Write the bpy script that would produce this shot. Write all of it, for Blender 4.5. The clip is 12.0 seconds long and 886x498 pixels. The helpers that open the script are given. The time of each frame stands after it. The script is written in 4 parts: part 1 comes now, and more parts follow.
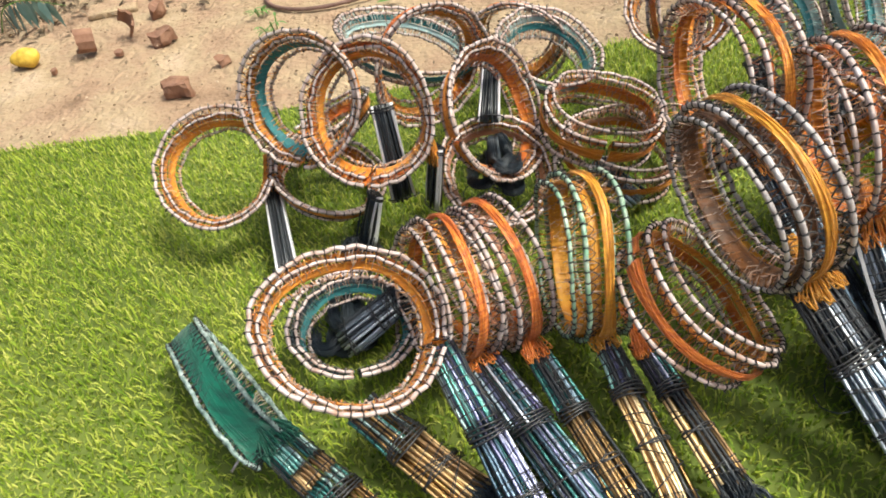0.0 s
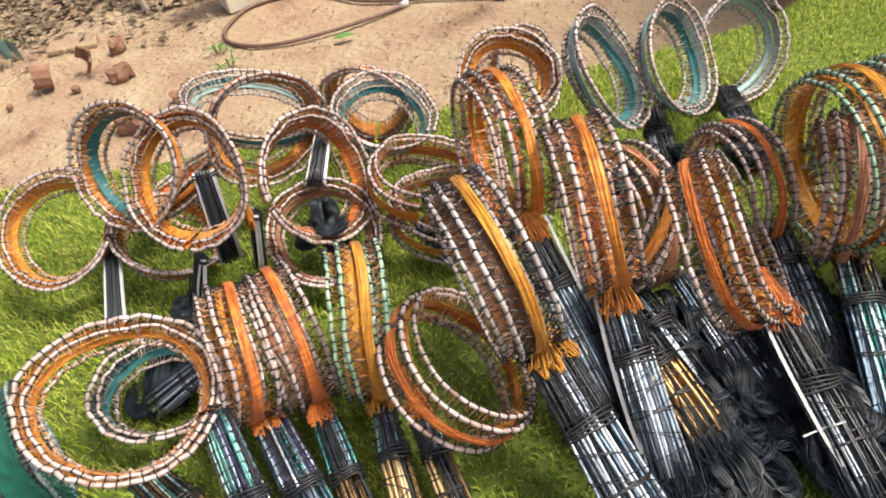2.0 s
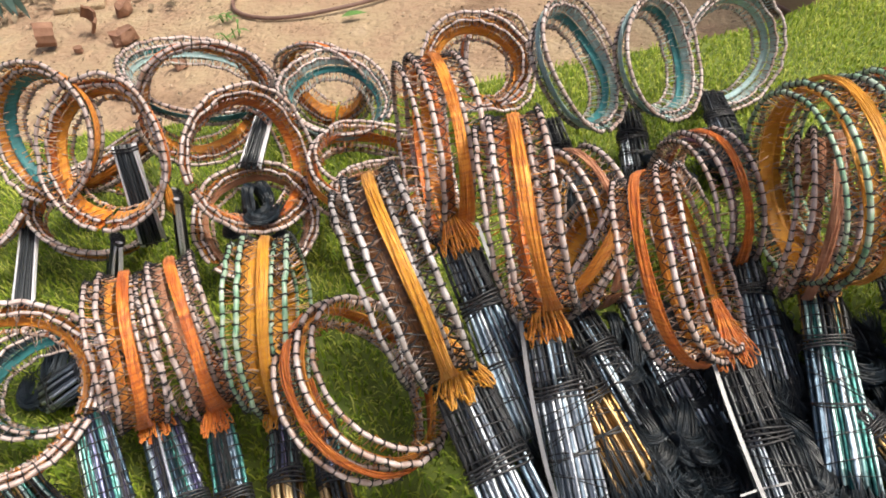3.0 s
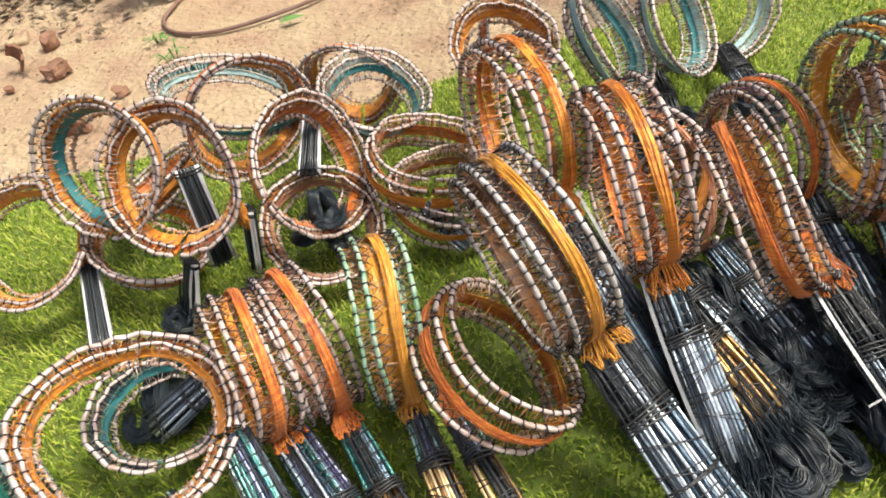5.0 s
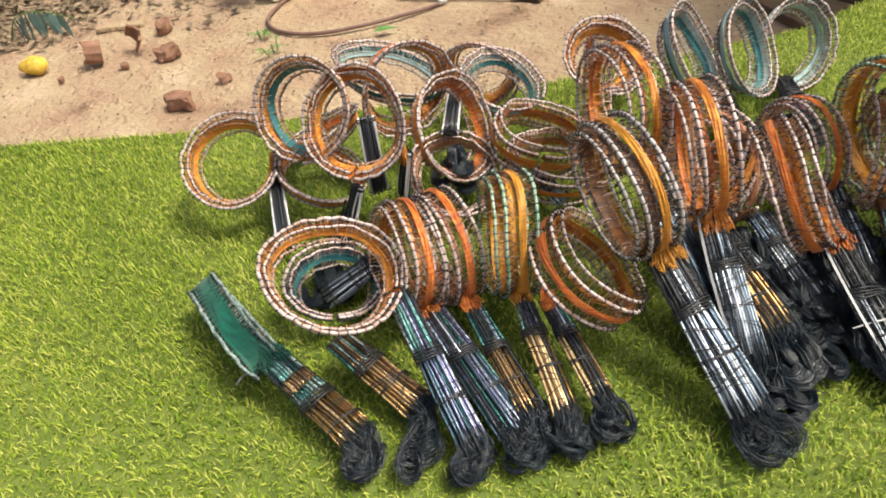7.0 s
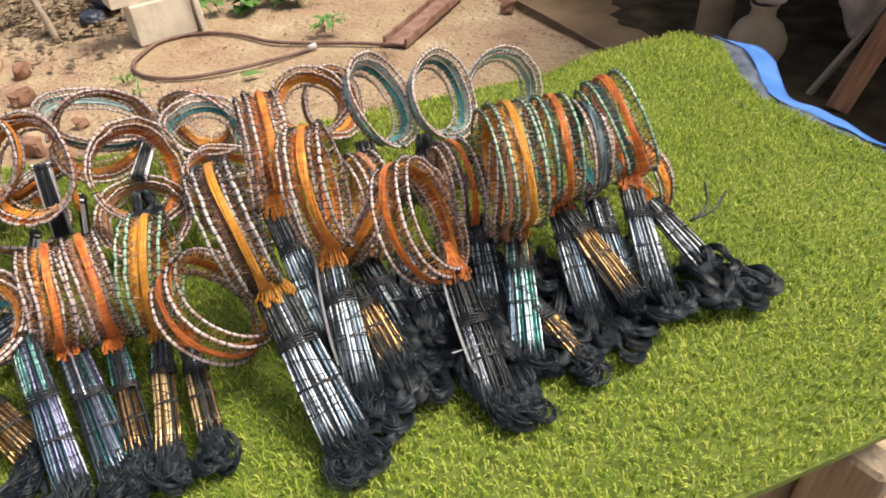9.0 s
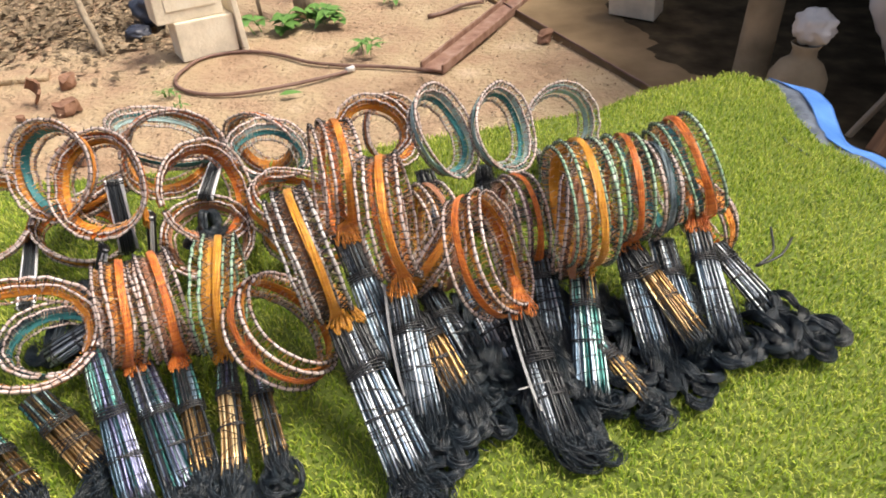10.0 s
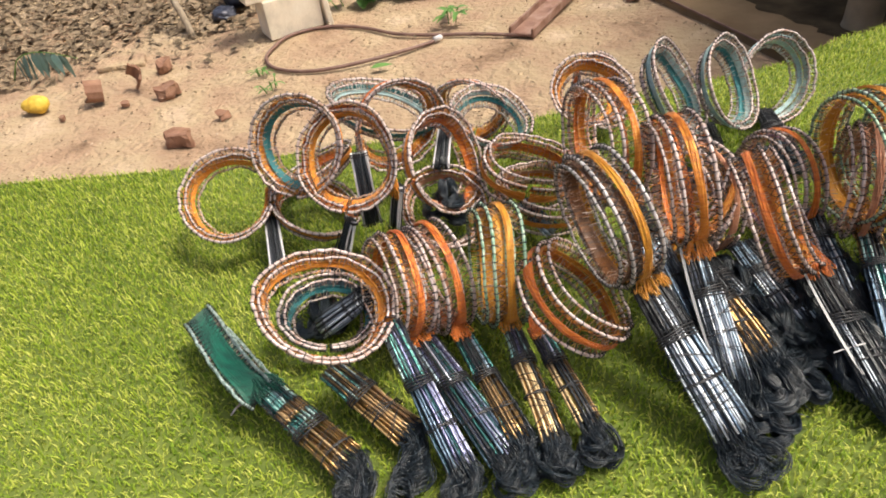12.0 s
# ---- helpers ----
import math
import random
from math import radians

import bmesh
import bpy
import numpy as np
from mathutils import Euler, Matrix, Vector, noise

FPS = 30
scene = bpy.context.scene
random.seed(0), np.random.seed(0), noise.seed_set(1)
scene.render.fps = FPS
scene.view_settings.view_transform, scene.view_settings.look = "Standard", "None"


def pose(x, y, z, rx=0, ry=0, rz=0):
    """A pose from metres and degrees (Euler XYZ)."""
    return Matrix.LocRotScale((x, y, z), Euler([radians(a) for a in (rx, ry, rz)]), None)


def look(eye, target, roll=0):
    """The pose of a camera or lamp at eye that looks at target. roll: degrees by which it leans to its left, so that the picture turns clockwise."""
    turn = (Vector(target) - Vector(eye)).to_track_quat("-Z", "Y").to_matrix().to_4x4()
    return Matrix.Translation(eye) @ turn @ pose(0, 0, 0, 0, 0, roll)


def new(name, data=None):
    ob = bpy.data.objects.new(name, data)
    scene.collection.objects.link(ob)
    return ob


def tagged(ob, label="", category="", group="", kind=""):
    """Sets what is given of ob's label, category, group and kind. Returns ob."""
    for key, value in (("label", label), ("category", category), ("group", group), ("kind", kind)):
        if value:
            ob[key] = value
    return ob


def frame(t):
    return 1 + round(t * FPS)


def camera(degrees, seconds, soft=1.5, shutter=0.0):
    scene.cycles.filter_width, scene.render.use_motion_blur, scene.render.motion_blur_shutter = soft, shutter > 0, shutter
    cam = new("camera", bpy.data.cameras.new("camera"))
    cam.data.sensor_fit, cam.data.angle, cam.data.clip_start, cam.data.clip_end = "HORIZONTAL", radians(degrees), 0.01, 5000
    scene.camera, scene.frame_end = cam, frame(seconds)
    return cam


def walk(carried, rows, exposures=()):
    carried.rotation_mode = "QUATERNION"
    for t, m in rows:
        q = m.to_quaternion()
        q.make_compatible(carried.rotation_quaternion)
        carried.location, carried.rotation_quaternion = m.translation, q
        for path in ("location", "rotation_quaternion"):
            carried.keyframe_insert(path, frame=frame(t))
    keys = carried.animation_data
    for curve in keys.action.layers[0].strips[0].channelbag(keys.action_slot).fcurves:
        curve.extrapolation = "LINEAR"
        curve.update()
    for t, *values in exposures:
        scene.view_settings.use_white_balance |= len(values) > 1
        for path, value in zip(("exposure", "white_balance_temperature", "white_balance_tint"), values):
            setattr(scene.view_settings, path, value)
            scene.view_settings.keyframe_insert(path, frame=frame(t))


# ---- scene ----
cam = camera(65.4, 12.0, soft=1.8)
PATH = [
    (0, (0.041, 0.019, 0.348), (-0.178, 1.454, -1.027), -11.6),
    (0.5, (0.045, -0.056, 0.366), (-0.105, 1.397, -1.0), -10.2),
    (1, (0.066, -0.074, 0.373), (0.034, 1.419, -0.958), -7.3),
    (1.5, (0.101, -0.032, 0.377), (0.01, 1.467, -0.945), -11.0),
    (1.7, (0.124, -0.01, 0.371), (0.003, 1.488, -0.95), -10.7),
    (2, (0.161, 0.022, 0.361), (-0.005, 1.511, -0.965), -10.5),
    (2.5, (0.214, 0.061, 0.343), (0.07, 1.557, -0.976), -7.3),
    (3, (0.203, 0.061, 0.335), (0.017, 1.523, -1.017), -7.0),
    (3.2, (0.193, 0.055, 0.335), (-0.058, 1.465, -1.061), -8.4),
    (4.8, (0.151, 0.076, 0.331), (0.057, 1.508, -1.062), -9.7),
    (5, (0.123, 0.051, 0.348), (0.07, 1.492, -1.038), -11.7),
    (5.5, (0.048, -0.012, 0.369), (0.061, 1.448, -0.997), -12.3),
    (6, (0.012, -0.052, 0.388), (0.0, 1.46, -0.921), -8.9),
    (6.5, (0.013, -0.083, 0.398), (-0.021, 1.424, -0.916), -8.5),
    (6.7, (0.031, -0.09, 0.405), (-0.075, 1.399, -0.926), -8.7),
    (8.3, (0.231, -0.145, 0.41), (-0.037, 1.394, -0.839), -5.2),
    (8.5, (0.25, -0.142, 0.408), (0.065, 1.404, -0.847), -4.9),
    (9, (0.288, -0.126, 0.405), (0.347, 1.436, -0.844), -3.6),
    (9.5, (0.291, -0.117, 0.41), (0.424, 1.467, -0.802), -2.8),
    (9.6, (0.29, -0.112, 0.41), (0.397, 1.473, -0.805), -3.4),
    (10, (0.251, -0.12, 0.413), (0.257, 1.485, -0.78), -2.1),
    (10.5, (0.188, -0.13, 0.413), (0.076, 1.463, -0.791), -2.4),
    (11, (0.108, -0.137, 0.422), (0.029, 1.448, -0.794), -5.1),
    (11.5, (0.072, -0.141, 0.423), (-0.007, 1.417, -0.83), -5.7),
    (12, (0.079, -0.113, 0.414), (-0.086, 1.44, -0.835), -7.7),
]
walk(cam, [(t, look(eye, target, roll)) for t, eye, target, roll in PATH], [(t, e, temp, tint) for t, e, temp, tint in ((0, 0.75, 6480, 2), (0.5, 0.74, 6600, 1), (1, 0.58, 6650, 4), (1.5, 0.70, 6650, 6), (2, 0.75, 6600, 8), (3, 0.61, 6600, 8), (5, 0.88, 6550, 4), (5.5, 0.88, 6500, 3), (6, 0.82, 6650, 3), (6.5, 0.73, 6700, 4), (8.5, 0.65, 6700, 8), (9.5, 0.68, 6750, 8), (10, 0.76, 6700, 8), (11.5, 0.77, 6700, 8), (12, 0.69, 6700, 8))])

# ---- world, sun ----
world = bpy.data.worlds.new("overcast")
scene.world = world
world.use_nodes = True
wn = world.node_tree.nodes
sky = wn.new("ShaderNodeTexSky")
sky.sky_type, sky.sun_disc = "NISHITA", False
sky.sun_elevation, sky.sun_rotation = radians(62), radians(93)
sky.dust_density, sky.air_density = 7.0, 0.6
wn["Background"].inputs[1].default_value = 0.125
world.node_tree.links.new(sky.outputs[0], wn["Background"].inputs[0])
sun = new("sun", bpy.data.lights.new("sun", "SUN"))
sun.data.energy, sun.data.angle, sun.data.color = 2.3, radians(16), (1.0, 0.95, 0.87)
sun.matrix_world = look((0.78, -0.04, 1.5), (0, 0, 0))

# ---- materials ----
GROUND = -0.86


def material(name, colors, rough=0.6, metal=0.0, scale=40.0, bump=0.0, bump_scale=200.0, spec=0.5, per_island=False, per_object=False, sheen=0.0, detail=6.0, stretch=None, through_light=0.0):
    """A surface whose colour wanders through the given colours by noise, with fine relief."""
    m = bpy.data.materials.new(name)
    m.use_nodes = True
    nt = m.node_tree
    b = nt.nodes["Principled BSDF"]
    b.inputs["Roughness"].default_value, b.inputs["Metallic"].default_value = rough, metal
    b.inputs["Specular IOR Level"].default_value = spec
    b.inputs["Sheen Weight"].default_value = sheen
    tc = nt.nodes.new("ShaderNodeTexCoord")
    vec = tc.outputs["Object"]
    if stretch:
        mp = nt.nodes.new("ShaderNodeMapping")
        mp.inputs["Scale"].default_value = stretch
        nt.links.new(vec, mp.inputs["Vector"])
        vec = mp.outputs["Vector"]
    ramp = nt.nodes.new("ShaderNodeValToRGB")
    el = ramp.color_ramp.elements
    n = len(colors)
    for k, c in enumerate(colors):
        pos = 0.25 + 0.5 * k / max(1, n - 1)
        e = el[k] if k < 2 else el.new(pos)
        e.position, e.color = pos, (*c, 1)
    tex = nt.nodes.new("ShaderNodeTexNoise")
    tex.inputs["Scale"].default_value, tex.inputs["Detail"].default_value = scale, detail
    nt.links.new(vec, tex.inputs["Vector"])
    fac = tex.outputs["Fac"]
    if per_island or per_object:
        src = nt.nodes.new("ShaderNodeNewGeometry" if per_island else "ShaderNodeObjectInfo")
        mix = nt.nodes.new("ShaderNodeMix")
        mix.inputs[0].default_value = 0.55
        nt.links.new(fac, mix.inputs[2])
        nt.links.new(src.outputs["Random Per Island" if per_island else "Random"], mix.inputs[3])
        fac = mix.outputs[0]
    nt.links.new(fac, ramp.inputs[0])
    nt.links.new(ramp.outputs[0], b.inputs["Base Color"])
    if bump:
        t2 = nt.nodes.new("ShaderNodeTexNoise")
        t2.inputs["Scale"].default_value, t2.inputs["Detail"].default_value = bump_scale, 8
        nt.links.new(vec, t2.inputs["Vector"])
        bp = nt.nodes.new("ShaderNodeBump")
        bp.inputs["Strength"].default_value, bp.inputs["Distance"].default_value = 1.0, bump
        nt.links.new(t2.outputs["Fac"], bp.inputs["Height"])
        nt.links.new(bp.outputs[0], b.inputs["Normal"])
    if through_light:
        tr = nt.nodes.new("ShaderNodeBsdfTranslucent")
        mx = nt.nodes.new("ShaderNodeMixShader")
        mx.inputs[0].default_value = through_light
        nt.links.new(ramp.outputs[0], tr.inputs[0])
        nt.links.new(b.outputs[0], mx.inputs[1])
        nt.links.new(tr.outputs[0], mx.inputs[2])
        nt.links.new(mx.outputs[0], nt.nodes["Material Output"].inputs[0])
    return m


RIBBON = {
    "orange": [(0.56, 0.15, 0.015), (0.84, 0.31, 0.025), (0.97, 0.5, 0.08)], "orange_red": [(0.42, 0.075, 0.018), (0.76, 0.2, 0.02), (0.96, 0.4, 0.06)],
    "aqua": [(0.34, 0.54, 0.53), (0.64, 0.79, 0.77)],
    "amber": [(0.66, 0.25, 0.015), (0.88, 0.46, 0.04)], "peach": [(0.5, 0.2, 0.1), (0.72, 0.36, 0.2)],
    "teal": [(0.02, 0.16, 0.17), (0.06, 0.32, 0.33)], "green": [(0.0, 0.042, 0.026), (0.005, 0.19, 0.11)],
    "plum": [(0.18, 0.06, 0.1), (0.4, 0.22, 0.32)], "slate": [(0.04, 0.07, 0.09), (0.14, 0.2, 0.23)], "brown": [(0.03, 0.014, 0.008), (0.30, 0.11, 0.02)],
}
ribbon_mat = {k: material("satin_" + k, v, rough=0.38, scale=60, spec=0.6, sheen=0.2, stretch=(1, 1, 12), bump=0.0004, bump_scale=300, through_light=0.2) for k, v in RIBBON.items()}
lace_mat = {k: material("lacing_" + k, [(0.36, 0.23, 0.16), (0.60, 0.45, 0.36), v[0], v[-1], (0.84, 0.67, 0.55)], rough=0.55, scale=90, per_island=True, through_light=0.25) for k, v in RIBBON.items()}
rail_mat = {
    "white": material("silver_cord", [(0.34, 0.17, 0.09), (0.42, 0.31, 0.27), (0.56, 0.46, 0.43), (0.74, 0.66, 0.64)], rough=0.4, metal=0.1, scale=150, detail=6, bump=0.0003, bump_scale=900),
    "green": material("green_silver_cord", [(0.07, 0.24, 0.13), (0.30, 0.44, 0.31), (0.58, 0.61, 0.52)], rough=0.36, metal=0.1, scale=150, detail=6, bump=0.0003, bump_scale=900),
    "dark": material("grey_cord", [(0.2, 0.17, 0.15), (0.42, 0.38, 0.37), (0.62, 0.59, 0.58)], rough=0.36, metal=0.1, scale=150, detail=6, bump=0.0003, bump_scale=900),
}
rail_mat["night"] = material("dark_green_cord", [(0.05, 0.08, 0.07), (0.22, 0.3, 0.27), (0.6, 0.66, 0.63)], rough=0.36, metal=0.1, scale=260, detail=3, bump=0.0003, bump_scale=900)
# the blue lean of this black stands for the sky's reflection
black_thread = material("black_thread", [(0.006, 0.009, 0.012), (0.022, 0.033, 0.044)], rough=0.36, scale=80, per_island=True, spec=0.5)
black_wire = material("black_wire", [(0.008, 0.008, 0.009), (0.03, 0.03, 0.032)], rough=0.4, scale=120, spec=0.5)
stick_mat = {
    "silver": material("silver_foil", [(0.08, 0.095, 0.12), (0.34, 0.38, 0.43), (0.76, 0.79, 0.83)], rough=0.4, metal=0.85, scale=140, bump=0.0011, bump_scale=350, per_object=True),
    "blue": material("blue_silver_foil", [(0.06, 0.10, 0.14), (0.22, 0.30, 0.39), (0.50, 0.61, 0.70)], rough=0.4, metal=0.85, scale=140, bump=0.0011, bump_scale=350, per_object=True),
    "lilac": material("lilac_foil", [(0.08, 0.07, 0.15), (0.28, 0.29, 0.46), (0.62, 0.66, 0.76)], rough=0.4, metal=0.85, scale=140, bump=0.0011, bump_scale=350, per_object=True),
    "teal": material("teal_foil", [(0.015, 0.08, 0.08), (0.15, 0.42, 0.38), (0.56, 0.72, 0.70)], rough=0.4, metal=0.85, scale=140, bump=0.0011, bump_scale=350, per_object=True),
    "gold": material("gold_foil", [(0.26, 0.16, 0.08), (0.56, 0.37, 0.17), (0.82, 0.63, 0.36)], rough=0.42, metal=0.8, scale=140, bump=0.0005, bump_scale=350, per_object=True),
    "bronze": material("bronze_foil", [(0.2, 0.12, 0.05), (0.55, 0.35, 0.14)], rough=0.3, metal=1.0, scale=140, bump=0.0005, bump_scale=350, per_object=True),
    "black": material("black_stick", [(0.008, 0.01, 0.012), (0.035, 0.04, 0.045)], rough=0.3, scale=60, bump=0.0003, bump_scale=350, per_object=True),
    "white": material("white_stick", [(0.5, 0.48, 0.5), (0.75, 0.74, 0.76)], rough=0.35, metal=0.3, scale=60, bump=0.0003, bump_scale=350, per_object=True),
}
strip_mat = material("pale_strip", [(0.10, 0.10, 0.105), (0.21, 0.21, 0.22)], rough=0.35, scale=60, bump=0.0002, bump_scale=300)
turf_blade = material("turf_blade", [(0.14, 0.23, 0.022), (0.27, 0.375, 0.034), (0.40, 0.465, 0.06), (0.55, 0.56, 0.14)], rough=0.6, scale=7, per_island=True, spec=0.2, through_light=0.3)
turf_back = material("turf_backing", [(0.075, 0.11, 0.014), (0.15, 0.19, 0.03)], rough=0.9, scale=60)
sand = material("sandy_soil", [(0.19, 0.118, 0.072), (0.36, 0.245, 0.158), (0.40, 0.30, 0.185), (0.49, 0.37, 0.255)], rough=0.95, scale=3.4, bump=0.03, bump_scale=34, spec=0.2, detail=15)
grit = material("dark_grit", [(0.14, 0.09, 0.056), (0.30, 0.20, 0.13), (0.48, 0.37, 0.26)], rough=0.95, scale=20, per_island=True, spec=0.1)
concrete = material("pale_concrete", [(0.54, 0.48, 0.37), (0.74, 0.66, 0.52), (0.8, 0.74, 0.61)], rough=0.9, scale=9, bump=0.003, bump_scale=70, spec=0.2)
slab_mat = material("brown_concrete_floor", [(0.11, 0.076, 0.042), (0.20, 0.138, 0.078), (0.29, 0.205, 0.118)], rough=0.95, spec=0.12, scale=3, bump=0.004, bump_scale=30, detail=10)
# near-black browns that put the shelter's shade into the floor's colour
floor_shade = material("painted_floor_shade", [(0.02, 0.015, 0.009), (0.055, 0.041, 0.024), (0.12, 0.088, 0.052)], rough=0.95, spec=0.1, scale=6, bump=0.004, bump_scale=40, detail=10)
brick_red = material("broken_brick", [(0.17, 0.085, 0.055), (0.33, 0.19, 0.125)], rough=0.95, scale=18, bump=0.004, bump_scale=60, spec=0.2)
hose_mat = material("brown_hose", [(0.12, 0.06, 0.045), (0.22, 0.13, 0.1)], rough=0.6, scale=20, bump=0.001, bump_scale=80)
rust = material("rusty_steel", [(0.12, 0.055, 0.035), (0.24, 0.13, 0.09), (0.33, 0.22, 0.17)], rough=0.8, scale=14, bump=0.002, bump_scale=60)
leaf_green = material("leaf", [(0.05, 0.13, 0.02), (0.13, 0.27, 0.05)], rough=0.5, scale=20, per_island=True)
leaf_teal = material("bluish_leaf", [(0.05, 0.13, 0.10), (0.20, 0.32, 0.29)], rough=0.35, scale=20, per_island=True)
leaf_yellow = material("yellow_leaf", [(0.40, 0.22, 0.03), (0.66, 0.43, 0.05), (0.78, 0.56, 0.10)], rough=0.6, scale=40, bump=0.002, bump_scale=60)
litter_mat = material("dry_leaf", [(0.10, 0.07, 0.038), (0.17, 0.12, 0.07), (0.27, 0.20, 0.125)], rough=0.85, scale=20, per_island=True)
wood = material("reddish_wood", [(0.14, 0.06, 0.028), (0.27, 0.13, 0.06), (0.38, 0.21, 0.11)], rough=0.7, scale=10, stretch=(6, 6, 0.6), bump=0.002, bump_scale=40)
wood_grey = material("grey_wood", [(0.13, 0.1, 0.07), (0.28, 0.22, 0.15), (0.36, 0.3, 0.22)], rough=0.8, scale=10, stretch=(6, 6, 0.6), bump=0.002, bump_scale=40)
clay = material("dusty_pot", [(0.2, 0.155, 0.095), (0.4, 0.31, 0.2)], rough=0.9, scale=8, bump=0.002, bump_scale=40)
plastic_white = material("white_plastic", [(0.45, 0.42, 0.4), (0.7, 0.68, 0.66)], rough=0.45, scale=6, bump=0.003, bump_scale=30)
tarp_blue = material("blue_tarp", [(0.04, 0.14, 0.42), (0.10, 0.25, 0.62)], rough=0.35, scale=12, bump=0.002, bump_scale=60)
tarp_grey = material("grey_tarp_edge", [(0.03, 0.04, 0.06), (0.13, 0.155, 0.20)], rough=0.5, scale=50, bump=0.002, bump_scale=120)
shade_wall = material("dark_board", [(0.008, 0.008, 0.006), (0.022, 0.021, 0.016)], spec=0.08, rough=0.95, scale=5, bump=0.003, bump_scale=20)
box_brown = material("brown_stone", [(0.22, 0.12, 0.07), (0.4, 0.25, 0.16)], rough=0.9, scale=20, bump=0.003, bump_scale=60)
bag_dark = material("dark_plastic", [(0.012, 0.014, 0.02), (0.05, 0.055, 0.08)], rough=0.35, scale=12, bump=0.004, bump_scale=30)


# ---- mesh helpers ----
def mesh_from(name, verts, faces, mat, smooth=True):
    me = bpy.data.meshes.new(name)
    me.from_pydata(verts, [], faces)
    me.materials.append(mat)
    if smooth:
        me.polygons.foreach_set("use_smooth", [True] * len(me.polygons))
    me.update()
    return me


def part(name, bm, mat, parent=None, label=""):
    """Links a bmesh, or a ready mesh, as one mesh object under a thing or a part."""
    if isinstance(bm, bmesh.types.BMesh):
        me = bpy.data.meshes.new(name)
        bmesh.ops.recalc_face_normals(bm, faces=bm.faces[:])
        bm.to_mesh(me)
        bm.free()
        me.materials.append(mat)
    else:
        me = bm
    ob = new(name, me)
    if parent:
        ob.parent = parent
    if label:
        ob["label"] = label
    return ob


def box(sx, sy, sz, bevel=0.0, jitter=0.0, segments=1, seed=0):
    bm = bmesh.new()
    bmesh.ops.create_cube(bm, size=1)
    for v in bm.verts:
        v.co = Vector((v.co.x * sx, v.co.y * sy, v.co.z * sz))
    if bevel:
        bmesh.ops.bevel(bm, geom=bm.edges[:], offset=bevel, segments=segments, profile=0.6, affect="EDGES")
    if jitter:
        for v in bm.verts:
            v.co += noise.noise_vector(v.co * 9 + Vector((seed, 0, 0))) * jitter
    return bm


class Tubes:
    """Many thin tubes gathered into one mesh."""

    def __init__(self):
        self.v, self.f = [], []

    def add(self, pts, radius, sides=4, taper=1.0, cap=True):
        pts = [Vector(p) for p in pts]
        n, base = len(pts), len(self.v)
        ref = None
        for i, p in enumerate(pts):
            d = pts[min(i + 1, n - 1)] - pts[max(i - 1, 0)]
            if d.length < 1e-9:
                d = Vector((0, 0, 1))
            d.normalize()
            if ref is None:
                ref = d.orthogonal().normalized()
            ref = (ref - d * ref.dot(d))
            ref = ref.normalized() if ref.length > 1e-6 else d.orthogonal().normalized()
            other = d.cross(ref)
            r = radius[i] if isinstance(radius, list) else radius * (1 + (taper - 1) * i / max(1, n - 1))
            for k in range(sides):
                a = 2 * math.pi * k / sides
                self.v.append(p + ref * (r * math.cos(a)) + other * (r * math.sin(a)))
        for i in range(n - 1):
            for k in range(sides):
                k2 = (k + 1) % sides
                self.f.append((base + i * sides + k, base + i * sides + k2, base + (i + 1) * sides + k2, base + (i + 1) * sides + k))
        if cap:
            self.f.append(tuple(base + k for k in reversed(range(sides))))
            self.f.append(tuple(base + (n - 1) * sides + k for k in range(sides)))

    def mesh(self, name, mat):
        return mesh_from(name, self.v, self.f, mat)


def smooth_path(points, steps=8):
    """A curve through the points (Catmull-Rom)."""
    p = [Vector(q) for q in points]
    p = [p[0] * 2 - p[1]] + p + [p[-1] * 2 - p[-2]]
    out = []
    for i in range(1, len(p) - 2):
        for s in range(steps):
            t = s / steps
            a, b, c, d = p[i - 1], p[i], p[i + 1], p[i + 2]
            out.append(0.5 * ((2 * b) + (c - a) * t + (2 * a - 5 * b + 4 * c - d) * t * t + (3 * b - a - 3 * c + d) * t ** 3))
    return out + [p[-2]]


def thing(name, label, category, at=(0, 0, 0), group="", kind=""):
    ob = new(name)
    ob.location = at
    ob.empty_display_size = 0.02
    return tagged(ob, label, category, group, kind)


# ---- ground, table, mat ----
def ground_sheet():
    bm = bmesh.new()
    bmesh.ops.create_grid(bm, x_segments=90, y_segments=90, size=1)
    for v in bm.verts:
        x, y = v.co.x, v.co.y
        v.co.x, v.co.y = 0.2 + 4 * x + 60 * x ** 5, 3 + 4 * y + 60 * y ** 5
        near = max(0, 1 - (Vector((v.co.x, v.co.y, 0)) - Vector((0, 3, 0))).length / 6)
        v.co.z = GROUND - 0.004 + near * 0.018 * noise.noise(Vector((v.co.x * 1.9, v.co.y * 1.9, 0))) - near * 0.01
    for f in bm.faces:
        f.smooth = True
    return tagged(part("ground", bm, sand), "sandy brown bare soil with dry leaves and stones", "ground", kind="structure")


ground_sheet()

MAT_EDGE = [(-0.75, 0.595), (-0.3, 0.60), (0.1, 0.645), (0.47, 0.747), (0.56, 0.806), (0.70, 0.855), (0.745, 0.81), (0.728, 0.70), (0.726, 0.636), (0.764, 0.554), (0.815, 0.46), (0.86, 0.36), (0.80, 0.24), (0.62, 0.150), (0.50, 0.112), (0.30, 0.055), (-0.1, -0.02), (-0.75, -0.05)]


def inside(x, y):
    hit, n = False, len(MAT_EDGE)
    for i in range(n):
        (x1, y1), (x2, y2) = MAT_EDGE[i], MAT_EDGE[(i + 1) % n]
        if (y1 > y) != (y2 > y) and x < (x2 - x1) * (y - y1) / (y2 - y1) + x1:
            hit = not hit
    return hit


